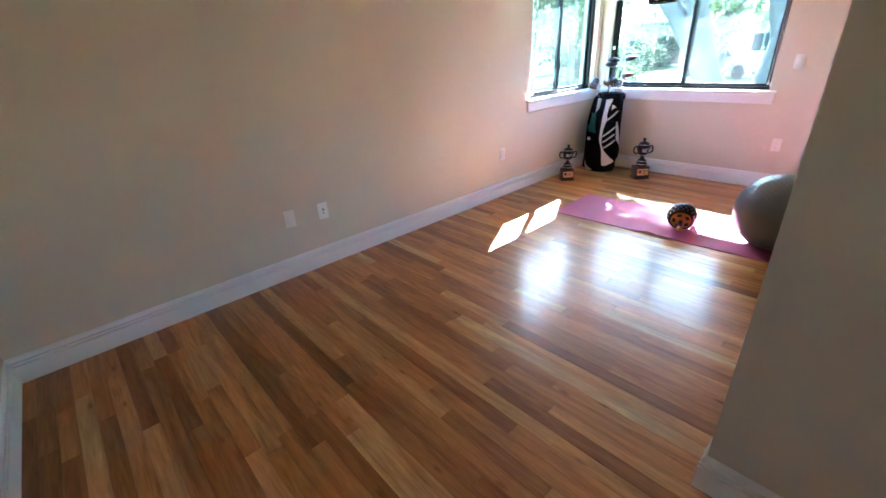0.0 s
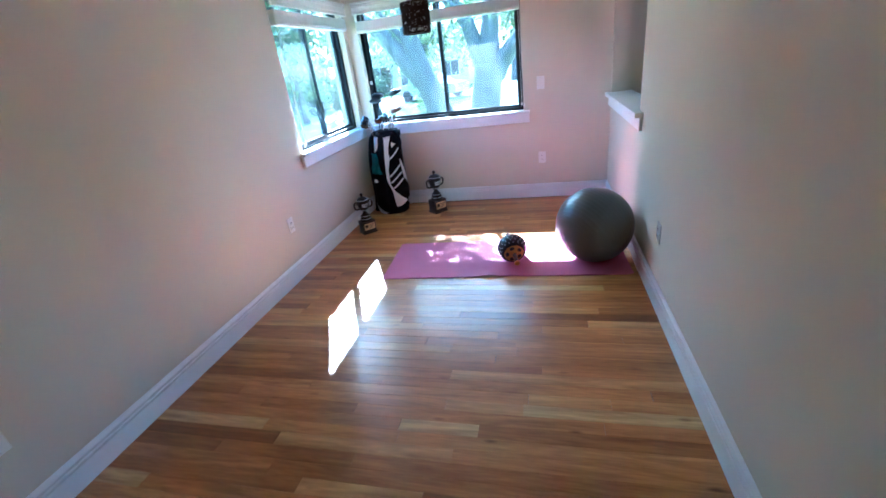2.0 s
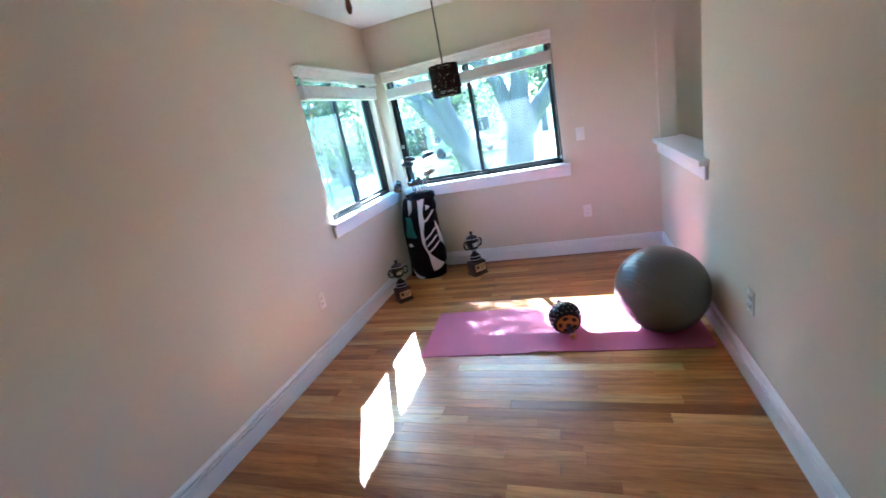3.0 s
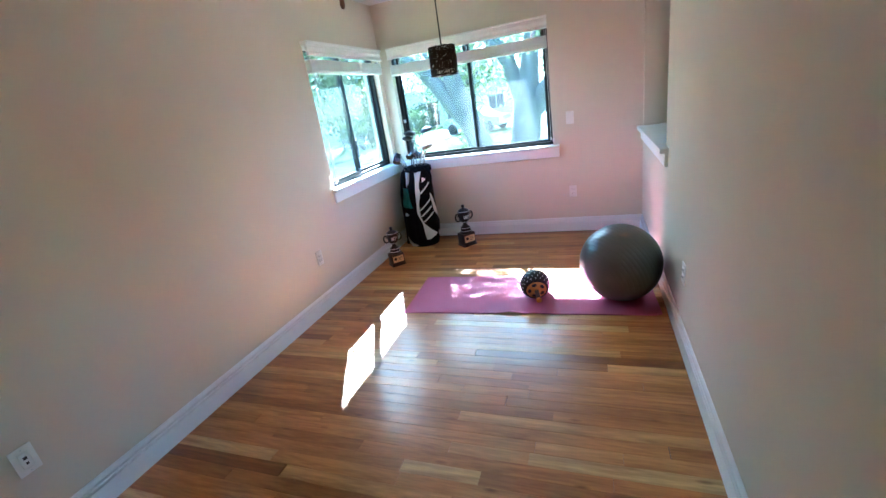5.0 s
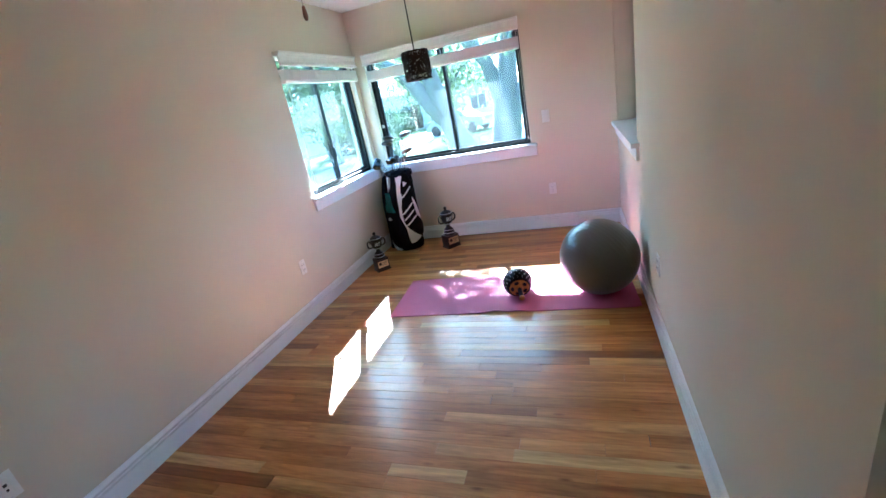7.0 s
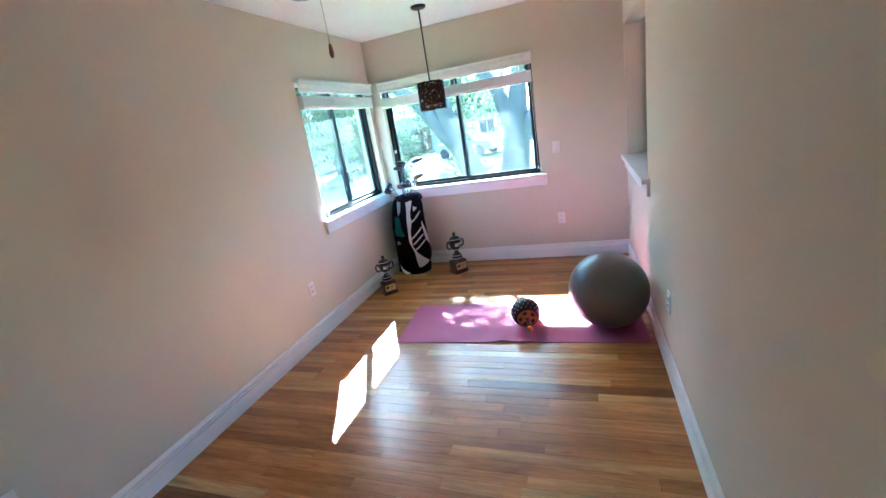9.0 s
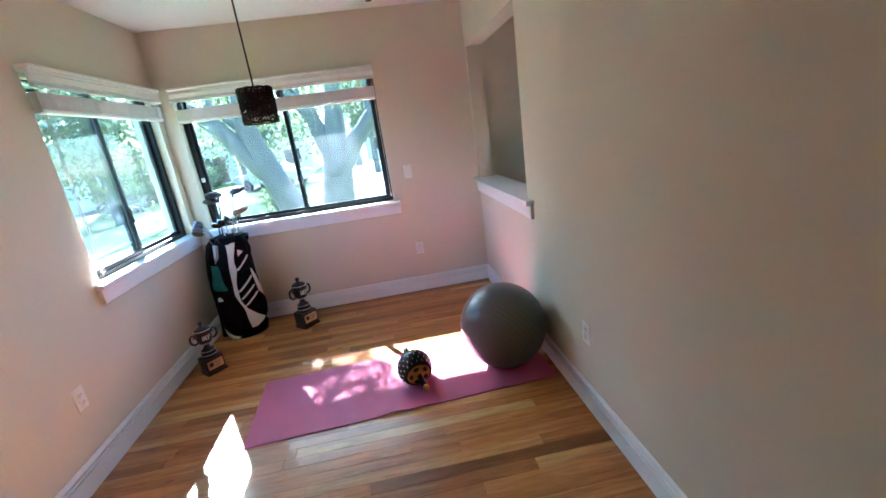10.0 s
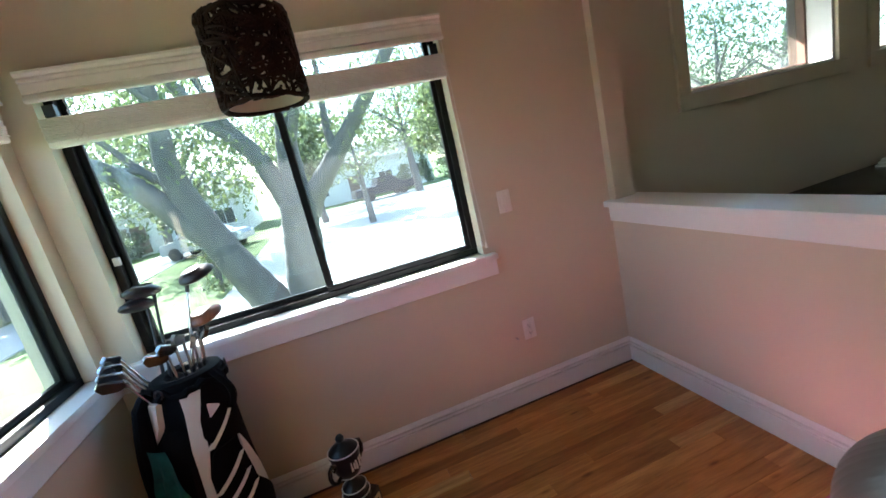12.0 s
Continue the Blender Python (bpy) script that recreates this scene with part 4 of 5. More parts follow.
    strap = bmesh.new()
    pts = [bag_point(radians(-70), 0.845, -0.005), bag_point(radians(-82), 0.85, 0.01)]
    pts += [Vector((4.585 - 0.012 * math.sin(math.pi * k / 14), 2.472 + 0.073 * (k / 14) + 0.012 * math.sin(math.pi * k / 7), 0.80 - 0.77 * k / 14)) for k in range(15)]
    tube(strap, pts, [0.016, 0.02] + [0.026 + 0.012 * math.sin(math.pi * k / 14) for k in range(15)], 10)
    sewn("strap", strap, "fabric")
    for ang in (15, 75, 135):
        dv = bmesh.new()
        a, b = bag_point(radians(ang), 0.845, -0.02), bag_point(radians(ang + 180), 0.845, -0.02)
        tube(dv, [a, (a + b) / 2 + Vector((0, 0, -0.006)), b], 0.011, 8)
        sewn("divider", dv, "fabric")
    for th in (-0.9, 1.3):
        lo = bmesh.new()
        tube(lo, [bag_point(th + 0.12 * math.sin(q), 0.84 + 0.016 * math.cos(q), 0.012) for q in np.linspace(0, 2 * math.pi, 12, endpoint=False)], 0.004, 6, closed=True)
        sewn("buckle", lo, "black")
    return g


golf_bag()


def club(kind, foot, head, label, spin=0.0):
    """A club that stands in the bag grip down: foot and head end of its shaft."""
    foot, head = Vector(foot), Vector(head)
    c = thing("golf_club", label, "golf club", "clubs in the bag", at=Matrix.Translation(foot))
    d = head - foot
    part("shaft", tube(bmesh.new(), [(0, 0, 0), d * 0.5, d], [0.0065, 0.006, 0.0048], 10), "chrome" if kind != "wood_dark" else "black", c)
    h = bmesh.new()
    turn = Matrix.Translation(d) @ Matrix.Rotation(spin, 4, "Z")
    if kind.startswith("wood"):
        bmesh.ops.create_icosphere(h, subdivisions=3, radius=1.0)
        for v in h.verts:
            flat = 0.028 if v.co.z > 0 else 0.018
            v.co = Vector((0.038 + 0.074 * v.co.x * (1.0 if v.co.x > 0 else 0.8), 0.058 * v.co.y, 0.012 + flat * v.co.z))
        bmesh.ops.transform(h, matrix=turn @ pose(0, 0, 0, 8, -14, 0), verts=h.verts)
        hd = part("head", h, "brown_wood" if kind == "wood_brown" else "black", c)
        s = bmesh.new()
        lathe(s, [(0.030, 0), (0.034, 0.001), (0.034, 0.003), (0.0, 0.0035)], turn @ pose(0, 0, 0, 8, -14, 0) @ pose(0.036, 0, 0.0375), 20)
        part("sole_plate", s, "brown_wood" if kind == "wood_brown" else "black", hd)
    else:
        prof = [(0.0, -0.008), (0.026, -0.014), (0.066, 0.0), (0.078, 0.028), (0.066, 0.046), (0.020, 0.026), (0.0, 0.016)]
        vs = [[h.verts.new((x, y, z)) for x, z in prof] for y in (-0.006, 0.009)]
        for k in range(len(prof)):
            h.faces.new((vs[0][k], vs[0][(k + 1) % len(prof)], vs[1][(k + 1) % len(prof)], vs[1][k]))
        h.faces.new(vs[0])
        h.faces.new(vs[1][::-1])
        bmesh.ops.bevel(h, geom=h.edges[:], offset=0.002, segments=2, affect="EDGES")
        bmesh.ops.transform(h, matrix=turn @ pose(0, 0, 0, -25, 0, 0), verts=h.verts)
        part("head", h, "iron", c)
    hosel = bmesh.new()
    tube(hosel, [d * 0.93, d * 1.0], 0.0075, 10)
    part("hosel", hosel, "black" if kind.startswith("wood") else "chrome", c)
    return c


def in_bag(dx, dy, z=0.74):
    return (BAG.x + dx, BAG.y - 0.035 + dy, z)


club("wood_dark", in_bag(0.02, 0.06), (4.76, 2.362, 1.165), "black headed driver standing in the golf bag", 2.6)
club("wood_dark", in_bag(0.05, 0.09), (4.79, 2.41, 1.115), "black fairway wood standing in the golf bag", 2.8)
club("wood_black", in_bag(-0.02, -0.02), (4.70, 2.225, 1.18), "black wood with steel shaft in the golf bag", -1.2)
club("wood_brown", in_bag(0.02, -0.06), (4.70, 2.245, 1.015), "brown wooden headed club in the golf bag", -1.0)
for k in range(5):
    club("iron", in_bag(-0.06 + 0.022 * k, -0.015 - 0.012 * k), (4.60 + 0.028 * k, 2.335 - 0.022 * k, 0.955 + 0.018 * (k % 3)), "chrome iron standing in the golf bag", 2.2 + 0.35 * k)
for k in range(4):
    club("iron", in_bag(-0.05 + 0.03 * k, 0.075), (4.56 + 0.03 * k, 2.468 + 0.010 * k, 0.92 + 0.022 * k), "chrome iron leaning towards the sill", 2.0 + 0.25 * k)


# ---- lamps and ceiling things ----
def pendant():
    x, y, top, low, r = 4.18, 1.738, 1.866, 1.656, 0.106
    p = thing("pendant_lamp", "dark woven wicker pendant lamp on a thin rod", "lamp", at=Matrix.Translation((x, y, CEIL)))
    part("canopy", lathe(bmesh.new(), [(0.0, 0.0), (0.062, 0.0), (0.062, -0.010), (0.052, -0.020), (0.014, -0.026), (0.0, -0.026)], None, 32), "lamp_metal", p)
    part("rod", tube(bmesh.new(), [(0, 0, -0.02), (0, 0, top - CEIL - 0.05)], 0.0058, 10), "lamp_metal", p)
    z0, z1 = low - CEIL, top - CEIL
    lining = bmesh.new()
    lathe(lining, [(r - 0.011, z0 + 0.001), (r - 0.011, z1 - 0.004)], None, 40)
    bmesh.ops.delete(lining, geom=[f for f in lining.faces if len(f.verts) > 4], context="FACES_ONLY")
    shade = part("shade", _woven(r, z0, z1), "wicker", p, "woven dark wicker drum shade")
    tagged(shade, kind="stuff")
    for z in (z0, z1):
        part("rim", _rim(r, z), "wicker", shade)
    part("lining", lining, "lining", shade, "cream inner lining")
    hold = bmesh.new()
    for k in range(3):
        a = 2 * math.pi * k / 3
        tube(hold, [(0, 0, z1 - 0.03), ((r - 0.012) * math.cos(a), (r - 0.012) * math.sin(a), z1 - 0.012)], 0.0025, 6)
    part("spider", hold, "lamp_metal", p)
    part("socket", lathe(bmesh.new(), [(0.0, z1 - 0.03), (0.018, z1 - 0.03), (0.018, z1 - 0.09), (0.0, z1 - 0.09)], None, 16), "lamp_metal", p)
    part("bulb", ball_bm((0, 0, z1 - 0.125), 0.03, 2, (1, 1, 1.2)), "white_paint", p, "unlit white bulb")
    return p


def _rim(r, z):
    ring = [((r + 0.002 * math.sin(5 * a)) * math.cos(a), (r + 0.002 * math.sin(5 * a)) * math.sin(a), z + 0.003 * math.sin(9 * a)) for a in np.linspace(0, 2 * math.pi, 40, endpoint=False)]
    return tube(bmesh.new(), ring, 0.0065, 7, closed=True)


def _woven(r, z0, z1):
    """Short crossing strands round a drum, with small gaps between them."""
    rng = random.Random(5)
    bm = bmesh.new()
    for k in range(980):
        a, z = rng.uniform(0, 2 * math.pi), rng.uniform(z0, z1)
        way, ln = rng.uniform(0, 2 * math.pi), rng.uniform(0.03, 0.075)
        bend, off, rad = rng.uniform(-1.2, 1.2), rng.uniform(-0.004, 0.005), rng.uniform(0.0026, 0.0048)
        pts = []
        for i in range(5):
            w = way + bend * i / 4
            pts.append(((r + off) * math.cos(a), (r + off) * math.sin(a), min(max(z, z0 - 0.004), z1 + 0.004)))
            a += ln / 4 * math.cos(w) / r
            z += ln / 4 * math.sin(w)
        tube(bm, pts, rad, 5)
    return bm


pendant()


def ceiling_fan():
    x, y = 2.20, 1.45
    f = thing("ceiling_fan", "ceiling fan with grey-blue blades and pull chain", "fan", at=Matrix.Translation((x, y, CEIL)))
    part("motor", lathe(bmesh.new(), [(0.0, 0.0), (0.07, 0.0), (0.075, -0.03), (0.03, -0.06), (0.03, -0.10), (0.10, -0.12), (0.115, -0.16), (0.10, -0.21), (0.05, -0.235), (0.0, -0.24)], None, 32), "lamp_metal", f)
    for k in range(5):
        a = radians(39 + 72 * k)
        b = bmesh.new()
        pts = [(0.16, -0.050), (0.36, -0.062), (0.58, -0.070), (0.66, -0.058), (0.695, -0.024), (0.695, 0.024), (0.66, 0.058), (0.58, 0.070), (0.36, 0.062), (0.16, 0.050)]
        vs = [[b.verts.new((u, v, z)) for u, v in pts] for z in (-0.215, -0.207)]
        for i in range(len(pts)):
            b.faces.new((vs[0][i], vs[0][(i + 1) % len(pts)], vs[1][(i + 1) % len(pts)], vs[1][i]))
        b.faces.new(vs[0])
        b.faces.new(vs[1])
        bmesh.ops.transform(b, matrix=Matrix.Rotation(a, 4, "Z") @ pose(0, 0, 0, 0, 0, 0), verts=b.verts)
        blade = part("blade", b, "fan", f)
        arm = bmesh.new()
        box(arm, (0.08, -0.018, -0.205), (0.22, 0.018, -0.197), 0.002, 1)
        bmesh.ops.transform(arm, matrix=Matrix.Rotation(a, 4, "Z"), verts=arm.verts)
        part("bracket", arm, "lamp_metal", blade)
    part("pull_chain", tube(bmesh.new(), [(0.02, 0.03, -0.20), (0.02, 0.03, -0.56)], 0.0018, 6), "chrome", f)
    part("pull_knob", lathe(bmesh.new(), [(0.0, -0.56), (0.006, -0.565), (0.009, -0.585), (0.010, -0.60), (0.006, -0.613), (0.0, -0.616)], Matrix.Translation((0.02, 0.03, 0)), 16), "brown_wood", f, "brown wooden pull knob")


ceiling_fan()
det = thing("smoke_detector", "small white round detector on the ceiling", "detector", at=Matrix.Translation((4.60, 0.90, CEIL)))
part("cover", lathe(bmesh.new(), [(0.0, 0.0), (0.058, 0.0), (0.058, -0.012), (0.050, -0.026), (0.030, -0.030), (0.0, -0.030)], None, 32), "plastic", det)
part("grille", lathe(bmesh.new(), [(0.018, -0.030), (0.022, -0.030), (0.022, -0.033), (0.018, -0.033)], None, 24), "slot", det)

# beyond the hatch
cab = thing("low_cabinet", "long low dark cabinet under the stair windows", "cabinet", at=Matrix.Translation((4.66, -1.95, 0)))
part("body", box_bm((-0.2, -1.15, 0.05), (0.215, 1.15, 0.66), 0.004, 1), "cabinet", cab)
part("top", box_bm((-0.22, -1.18, 0.66), (0.225, 1.18, 0.69), 0.005, 1), "cabinet", cab)
for k in range(4):
    d = part("door", box_bm((-0.218, -1.13 + 0.57 * k, 0.09), (-0.2, -0.58 + 0.57 * k, 0.64), 0.003, 1), "cabinet", cab)
    part("handle", box_bm((-0.235, -0.64 + 0.57 * k, 0.42), (-0.218, -0.62 + 0.57 * k, 0.52), 0.003, 1), "chrome", d)
part("plinth", box_bm((-0.17, -1.12, 0.0), (0.2, 1.12, 0.05)), "cabinet", cab)

# stacked white slabs stand in for a window's reflection over the cabinet
def bright_patch():
    bm = bmesh.new()
    for k in range(3):
        box(bm, (4.62 + 0.008 * k, -2.42 + 0.015 * k, 0.69 + 0.018 * k), (4.82 - 0.006 * k, -1.92 - 0.02 * k, 0.708 + 0.018 * k), 0.008)
    return solid("bright_patch", bm, "cloth", "white slabs standing in for a bright reflection on the dark cabinet", "cloth")


bright_patch()

# ---- outdoors ----
GROUND = -0.7
ground = bmesh.new()
bmesh.ops.create_circle(ground, cap_ends=True, radius=1500, segments=64, matrix=Matrix.Translation((0, 0, GROUND)))
solid("ground", ground, "grass", "lawn and open ground round the house", "ground", "structure", smooth=False)
solid("pavement", box_bm((11.9, -30, GROUND - 0.2), (39.0, 4.4, GROUND + 0.03), 0.01, 1), "concrete", "wide pale concrete drive in full sun", "pavement", "structure", smooth=False)
solid("road", box_bm((-60, 17.4, GROUND - 0.2), (90, 24, GROUND + 0.015)), "asphalt", "quiet asphalt street past the lawn", "road", "structure", smooth=False)
solid("pavement_path", box_bm((-60, 9.0, GROUND - 0.2), (90, 12.2, GROUND + 0.04), 0.01, 1), "concrete", "pale concrete walk along the lawn", "pavement", "structure", smooth=False)


def leaves(bm, centre, spread, count, size, rng, keep=None):
    """A clump of small folded leaves round a centre."""
    for _ in range(count):
        d = Vector((rng.gauss(0, 1), rng.gauss(0, 1), rng.gauss(0, 0.8))) * spread * 0.5
        p = Vector(centre) + d
        if keep and not keep(p):
            continue
        s = size * rng.uniform(0.6, 1.3)
        rot = Euler((rng.uniform(-1.2, 1.2), rng.uniform(-1.2, 1.2), rng.uniform(0, 6.28))).to_matrix()
        q = [bm.verts.new(p + rot @ Vector(v) * s) for v in ((-1, 0, 0), (0, -0.45, 0.12), (1, 0, 0), (0, 0.45, 0.12))]
        bm.faces.new((q[0], q[1], q[2]))
        bm.faces.new((q[0], q[2], q[3]))


def limb(bm, pts, r0, r1, n=9):
    """A bent limb through the given points, with an uneven girth."""
    pts = [Vector(p) for p in pts]
    fine = []
    for i in range(len(pts) - 1):
        a, b, c, d = pts[max(i - 1, 0)], pts[i], pts[i + 1], pts[min(i + 2, len(pts) - 1)]
        for k in range(5):
            t = k / 5
            fine.append(0.5 * ((2 * b) + (c - a) * t + (2 * a - 5 * b + 4 * c - d) * t * t + (3 * b - a - 3 * c + d) * t ** 3))
    fine.append(pts[-1])
    m = len(fine) - 1
    tube(bm, fine, [(r0 + (r1 - r0) * i / m) * (1 + 0.03 * math.sin(i * 1.9 + r0 * 40)) for i in range(m + 1)], n)


def clear_of_sun(p):
    """False inside the gap kept free of leaves so that sun reaches the room."""
    s = (p.x - 4.9) / 1.06
    y, z = p.y - 0.54 * s, p.z - s
    if 0.7 < y < 1.80 and 0.6 < z < 2.1:
        return False
    s = (p.y - 2.7) / 0.54
    x, z = p.x - 1.06 * s, p.z - s
    return not (3.3 < x < 5.1 and 0.6 < z < 2.0)


def big_tree():
    t = thing("tree", "large grey-barked tree with several spreading limbs", "tree", at=Matrix.Translation((11.0, 2.6, GROUND)))
    o = Vector((11.0, 2.6, GROUND))
    trunk = bmesh.new()
    runs = (
        (((11.0, 2.30, -0.78), (11.0, 2.21, -0.20), (11.0, 2.12, 0.32), (11.0, 2.04, 0.84), (11.0, 2.00, 1.25)), 0.40, 0.31),
        (((11.0, 1.86, 0.95), (11.0, 1.66, 1.28), (10.95, 1.36, 1.61), (10.9, 0.96, 2.05), (10.8, 0.60, 2.46), (10.6, -0.1, 3.3), (10.4, -1.1, 4.7), (10.2, -1.8, 6.0)), 0.23, 0.07),
        (((11.0, 1.99, 1.05), (11.05, 1.95, 1.60), (11.1, 1.90, 2.1), (11.15, 1.84, 2.6), (11.2, 1.75, 3.4), (11.4, 1.6, 5.4), (11.6, 1.2, 7.2)), 0.27, 0.06),
        (((11.0, 2.04, 0.98), (11.05, 2.24, 1.58), (11.05, 2.40, 2.12), (11.1, 2.60, 2.46), (11.2, 2.95, 2.9), (11.4, 3.4, 3.6), (11.7, 3.8, 4.8), (12.0, 4.0, 6.4)), 0.20, 0.05),
        (((11.05, 2.36, 1.98), (11.0, 2.60, 2.34), (10.9, 2.90, 2.70), (10.8, 3.25, 2.94), (10.6, 3.7, 3.3), (10.3, 4.3, 4.2)), 0.12, 0.03),
        (((11.0, 2.70, -0.78), (11.0, 2.92, -0.40), (11.0, 3.12, 0.04), (11.0, 3.38, 0.68), (11.0, 3.62, 1.40), (10.97, 3.76, 1.96), (10.95, 3.78, 2.42), (10.9, 3.70, 3.2), (10.7, 3.65, 4.8), (10.4, 3.9, 6.8)), 0.37, 0.08),
        (((11.0, 3.55, 1.00), (10.98, 3.84, 1.36), (10.95, 4.15, 1.82), (10.9, 4.48, 2.22), (10.8, 4.80, 2.50), (10.6, 5.5, 3.0), (10.4, 6.4, 3.9), (10.2, 7.3, 5.2)), 0.24, 0.06),
        (((11.0, 3.70, 1.92), (11.05, 4.05, 2.14), (11.1, 4.32, 2.44), (11.2, 4.60, 2.80), (11.3, 5.1, 3.3)), 0.09, 0.03),
        (((11.08, 4.18, 2.28), (11.0, 4.45, 2.36), (10.95, 4.75, 2.42), (10.9, 5.2, 2.7)), 0.06, 0.02),
        (((10.9, 1.10, 1.90), (11.1, 1.12, 2.5), (11.4, 1.0, 3.4), (11.8, 1.0, 4.4)), 0.10, 0.03),
        (((11.1, 1.90, 2.1), (10.7, 1.5, 3.0), (10.3, 1.1, 4.6)), 0.12, 0.03),
        (((11.1, 2.60, 2.44), (10.8, 2.9, 3.3), (10.4, 3.1, 4.5)), 0.08, 0.03),
        (((10.7, 3.65, 4.7), (10.9, 4.4, 5.4), (11.4, 5.3, 6.2), (12.0, 5.8, 7.0)), 0.09, 0.03),
    )
    tips = []
    for pts, a, b in runs:
        limb(trunk, [Vector(p) - o for p in pts], a, b, 14)
        tips += [pts[-1], pts[-2]] if len(pts) > 4 else [pts[-1]]
    bmesh.ops.create_icosphere(trunk, subdivisions=2, radius=0.17, matrix=Matrix.LocRotScale(Vector((10.74, 2.06, 0.82)) - o, None, (0.5, 1, 0.9)))
    part("trunk", trunk, "bark", t)
    rng = random.Random(11)
    crown = bmesh.new()
    for k in range(210):
        tip = Vector(rng.choice(tips))
        c = tip + Vector((rng.gauss(0, 1.3), rng.gauss(0, 1.5), abs(rng.gauss(0.5, 1.2))))
        if c.z < 2.9:
            c.z = 2.9 + rng.random()
        leaves(crown, c, 0.75, 70, 0.052, rng, clear_of_sun)
    for k in range(34):
        c = Vector((rng.uniform(9.2, 11.5), rng.uniform(-0.8, 4.8), rng.uniform(2.1, 3.0)))
        leaves(crown, c, 0.5, 34, 0.042, rng, clear_of_sun)
    # clumps out of view, added on the sun's path to dapple the mat
    for k in range(46):
        f = rng.uniform(4.2, 7.0)
        c = Vector((4.9 + 1.06 * f, rng.uniform(1.75, 2.75) + 0.54 * f, rng.uniform(0.7, 1.7) + f))
        leaves(crown, c, 0.42, 26, 0.06, rng, clear_of_sun)
    bmesh.ops.translate(crown, verts=crown.verts, vec=-o)
    tagged(part("crown", crown, "leaf", t, smooth=False), kind="stuff")


big_tree()


def tree(x, y, h, spread, seed, mat="leaf", low=0.35, label="green leafy tree across the lawn", count=110, size=0.16):
    rng = random.Random(seed)
    t = thing("tree", label, "tree", "trees across the street", at=Matrix.Translation((x, y, GROUND)))
    trunk, crown = bmesh.new(), bmesh.new()
    top = Vector((rng.uniform(-0.4, 0.4), rng.uniform(-0.4, 0.4), h * 0.85))
    limb(trunk, [(0, 0, -0.05), top * 0.35, top * 0.7, top], 0.035 * h, 0.02, 8)
    for k in range(6):
        a = 1.05 * k + rng.random()
        b = top * rng.uniform(0.35, 0.6)
        e = b + Vector((math.cos(a), math.sin(a), 0.7)) * spread * 0.6
        limb(trunk, [b, (b + e) / 2 + Vector((0, 0, 0.15)), e], 0.014 * h, 0.015, 6)
    part("trunk", trunk, "bark", t)
    for k in range(count):
        a, f = rng.uniform(0, 6.283), rng.random()
        z = h * (low + (1 - low) * f)
        r = spread * math.sqrt(rng.random()) * (0.35 + 0.75 * math.sin(math.pi * min(1, 0.15 + 0.85 * f)))
        leaves(crown, (r * math.cos(a), r * math.sin(a), z), spread * 0.42, 34, size, rng)
    tagged(part("crown", crown, mat, t, smooth=False), kind="stuff")
    return t


def shrub(x, y, h, w, seed, label, mat="shrub", cone=False, size=0.10, count=60, group="shrubs"):
    rng = random.Random(seed)
    t = thing("shrub", label, "shrub", group, at=Matrix.Translation((x, y, GROUND)))
    stem, crown = bmesh.new(), bmesh.new()
    for k in range(4):
        limb(stem, [(0, 0, -0.03), (0.15 * math.cos(k * 1.6) * w, 0.15 * math.sin(k * 1.6) * w, h * 0.35), (0.3 * math.cos(k * 1.6) * w, 0.3 * math.sin(k * 1.6) * w, h * 0.7)], 0.03, 0.01, 6)
    part("stem", stem, "bark", t)
    for k in range(count):
        f, a = rng.random(), rng.uniform(0, 6.283)
        wide = w * ((1 - f) if cone else math.sqrt(max(0.05, 1 - (2 * f - 0.9) ** 2)))
        r = wide * math.sqrt(rng.random()) * 0.9
        leaves(crown, (r * math.cos(a), r * math.sin(a), h * (0.06 + 0.92 * f)), w * 0.34, 30, size, rng)
    tagged(part("crown", crown, mat, t, smooth=False), kind="stuff")
    return t


tree(23.5, 6.6, 7.5, 2.6, 35, low=0.3)
tree(34, -6.0, 10.0, 4.2, 36, low=0.4)
tree(47, 2.0, 13.0, 6.0, 37, low=0.2)
tree(48, 14.0, 13.0, 6.0, 38, low=0.2)
tree(8.5, 14.0, 8.0, 3.0, 39, low=0.32)
tree(13.5, 14.6, 9.0, 3.4, 40, low=0.32)
tree(19.0, 15.6, 9.0, 3.4, 46, low=0.3)
tree(27, 17.0, 8.5, 3.4, 21)
tree(33, 11.0, 9.0, 3.8, 22)
tree(21, 12.8, 6.0, 2.4, 23)
tree(42, 24.0, 11.0, 4.5, 24)
tree(30, 25.5, 9.5, 4.0, 25)
tree(23, 26.5, 9.0, 4.0, 30)
tree(37, 3.0, 9.0, 3.6, 26)
tree(27.5, 1.4, 6.0, 1.9, 27, low=0.42)
tree(24.0, -5.6, 5.6, 1.7, 47, low=0.45)
tree(46, -10.0, 10.0, 4.5, 28)
tree(21.5, -0.5, 4.8, 1.3, 33, low=0.45, label="slim young tree beside the concrete drive", count=40, size=0.10)
tree(14.0, -6.8, 5.2, 2.0, 34, label="leafy tree at the end of the drive", count=60, size=0.11)
tree(13.5, -11.2, 5.0, 2.4, 29, mat="shrub", label="green leafy tree beyond the stair window", count=120, size=0.075)
tree(16, -17.5, 6.5, 3.2, 31, mat="shrub", label="green leafy tree beyond the stair window", count=120, size=0.075)
tree(17.5, -13.6, 6.0, 2.6, 32, mat="shrub", label="small leafy tree beyond the stair window", count=110, size=0.075)
shrub(15.0, 4.6, 2.2, 0.7, 41, "green shrub behind the large tree", mat="leaf", count=34, size=0.07)
shrub(17.5, 8.2, 1.2, 0.8, 42, "rounded green shrub near the walk", mat="leaf", size=0.07)
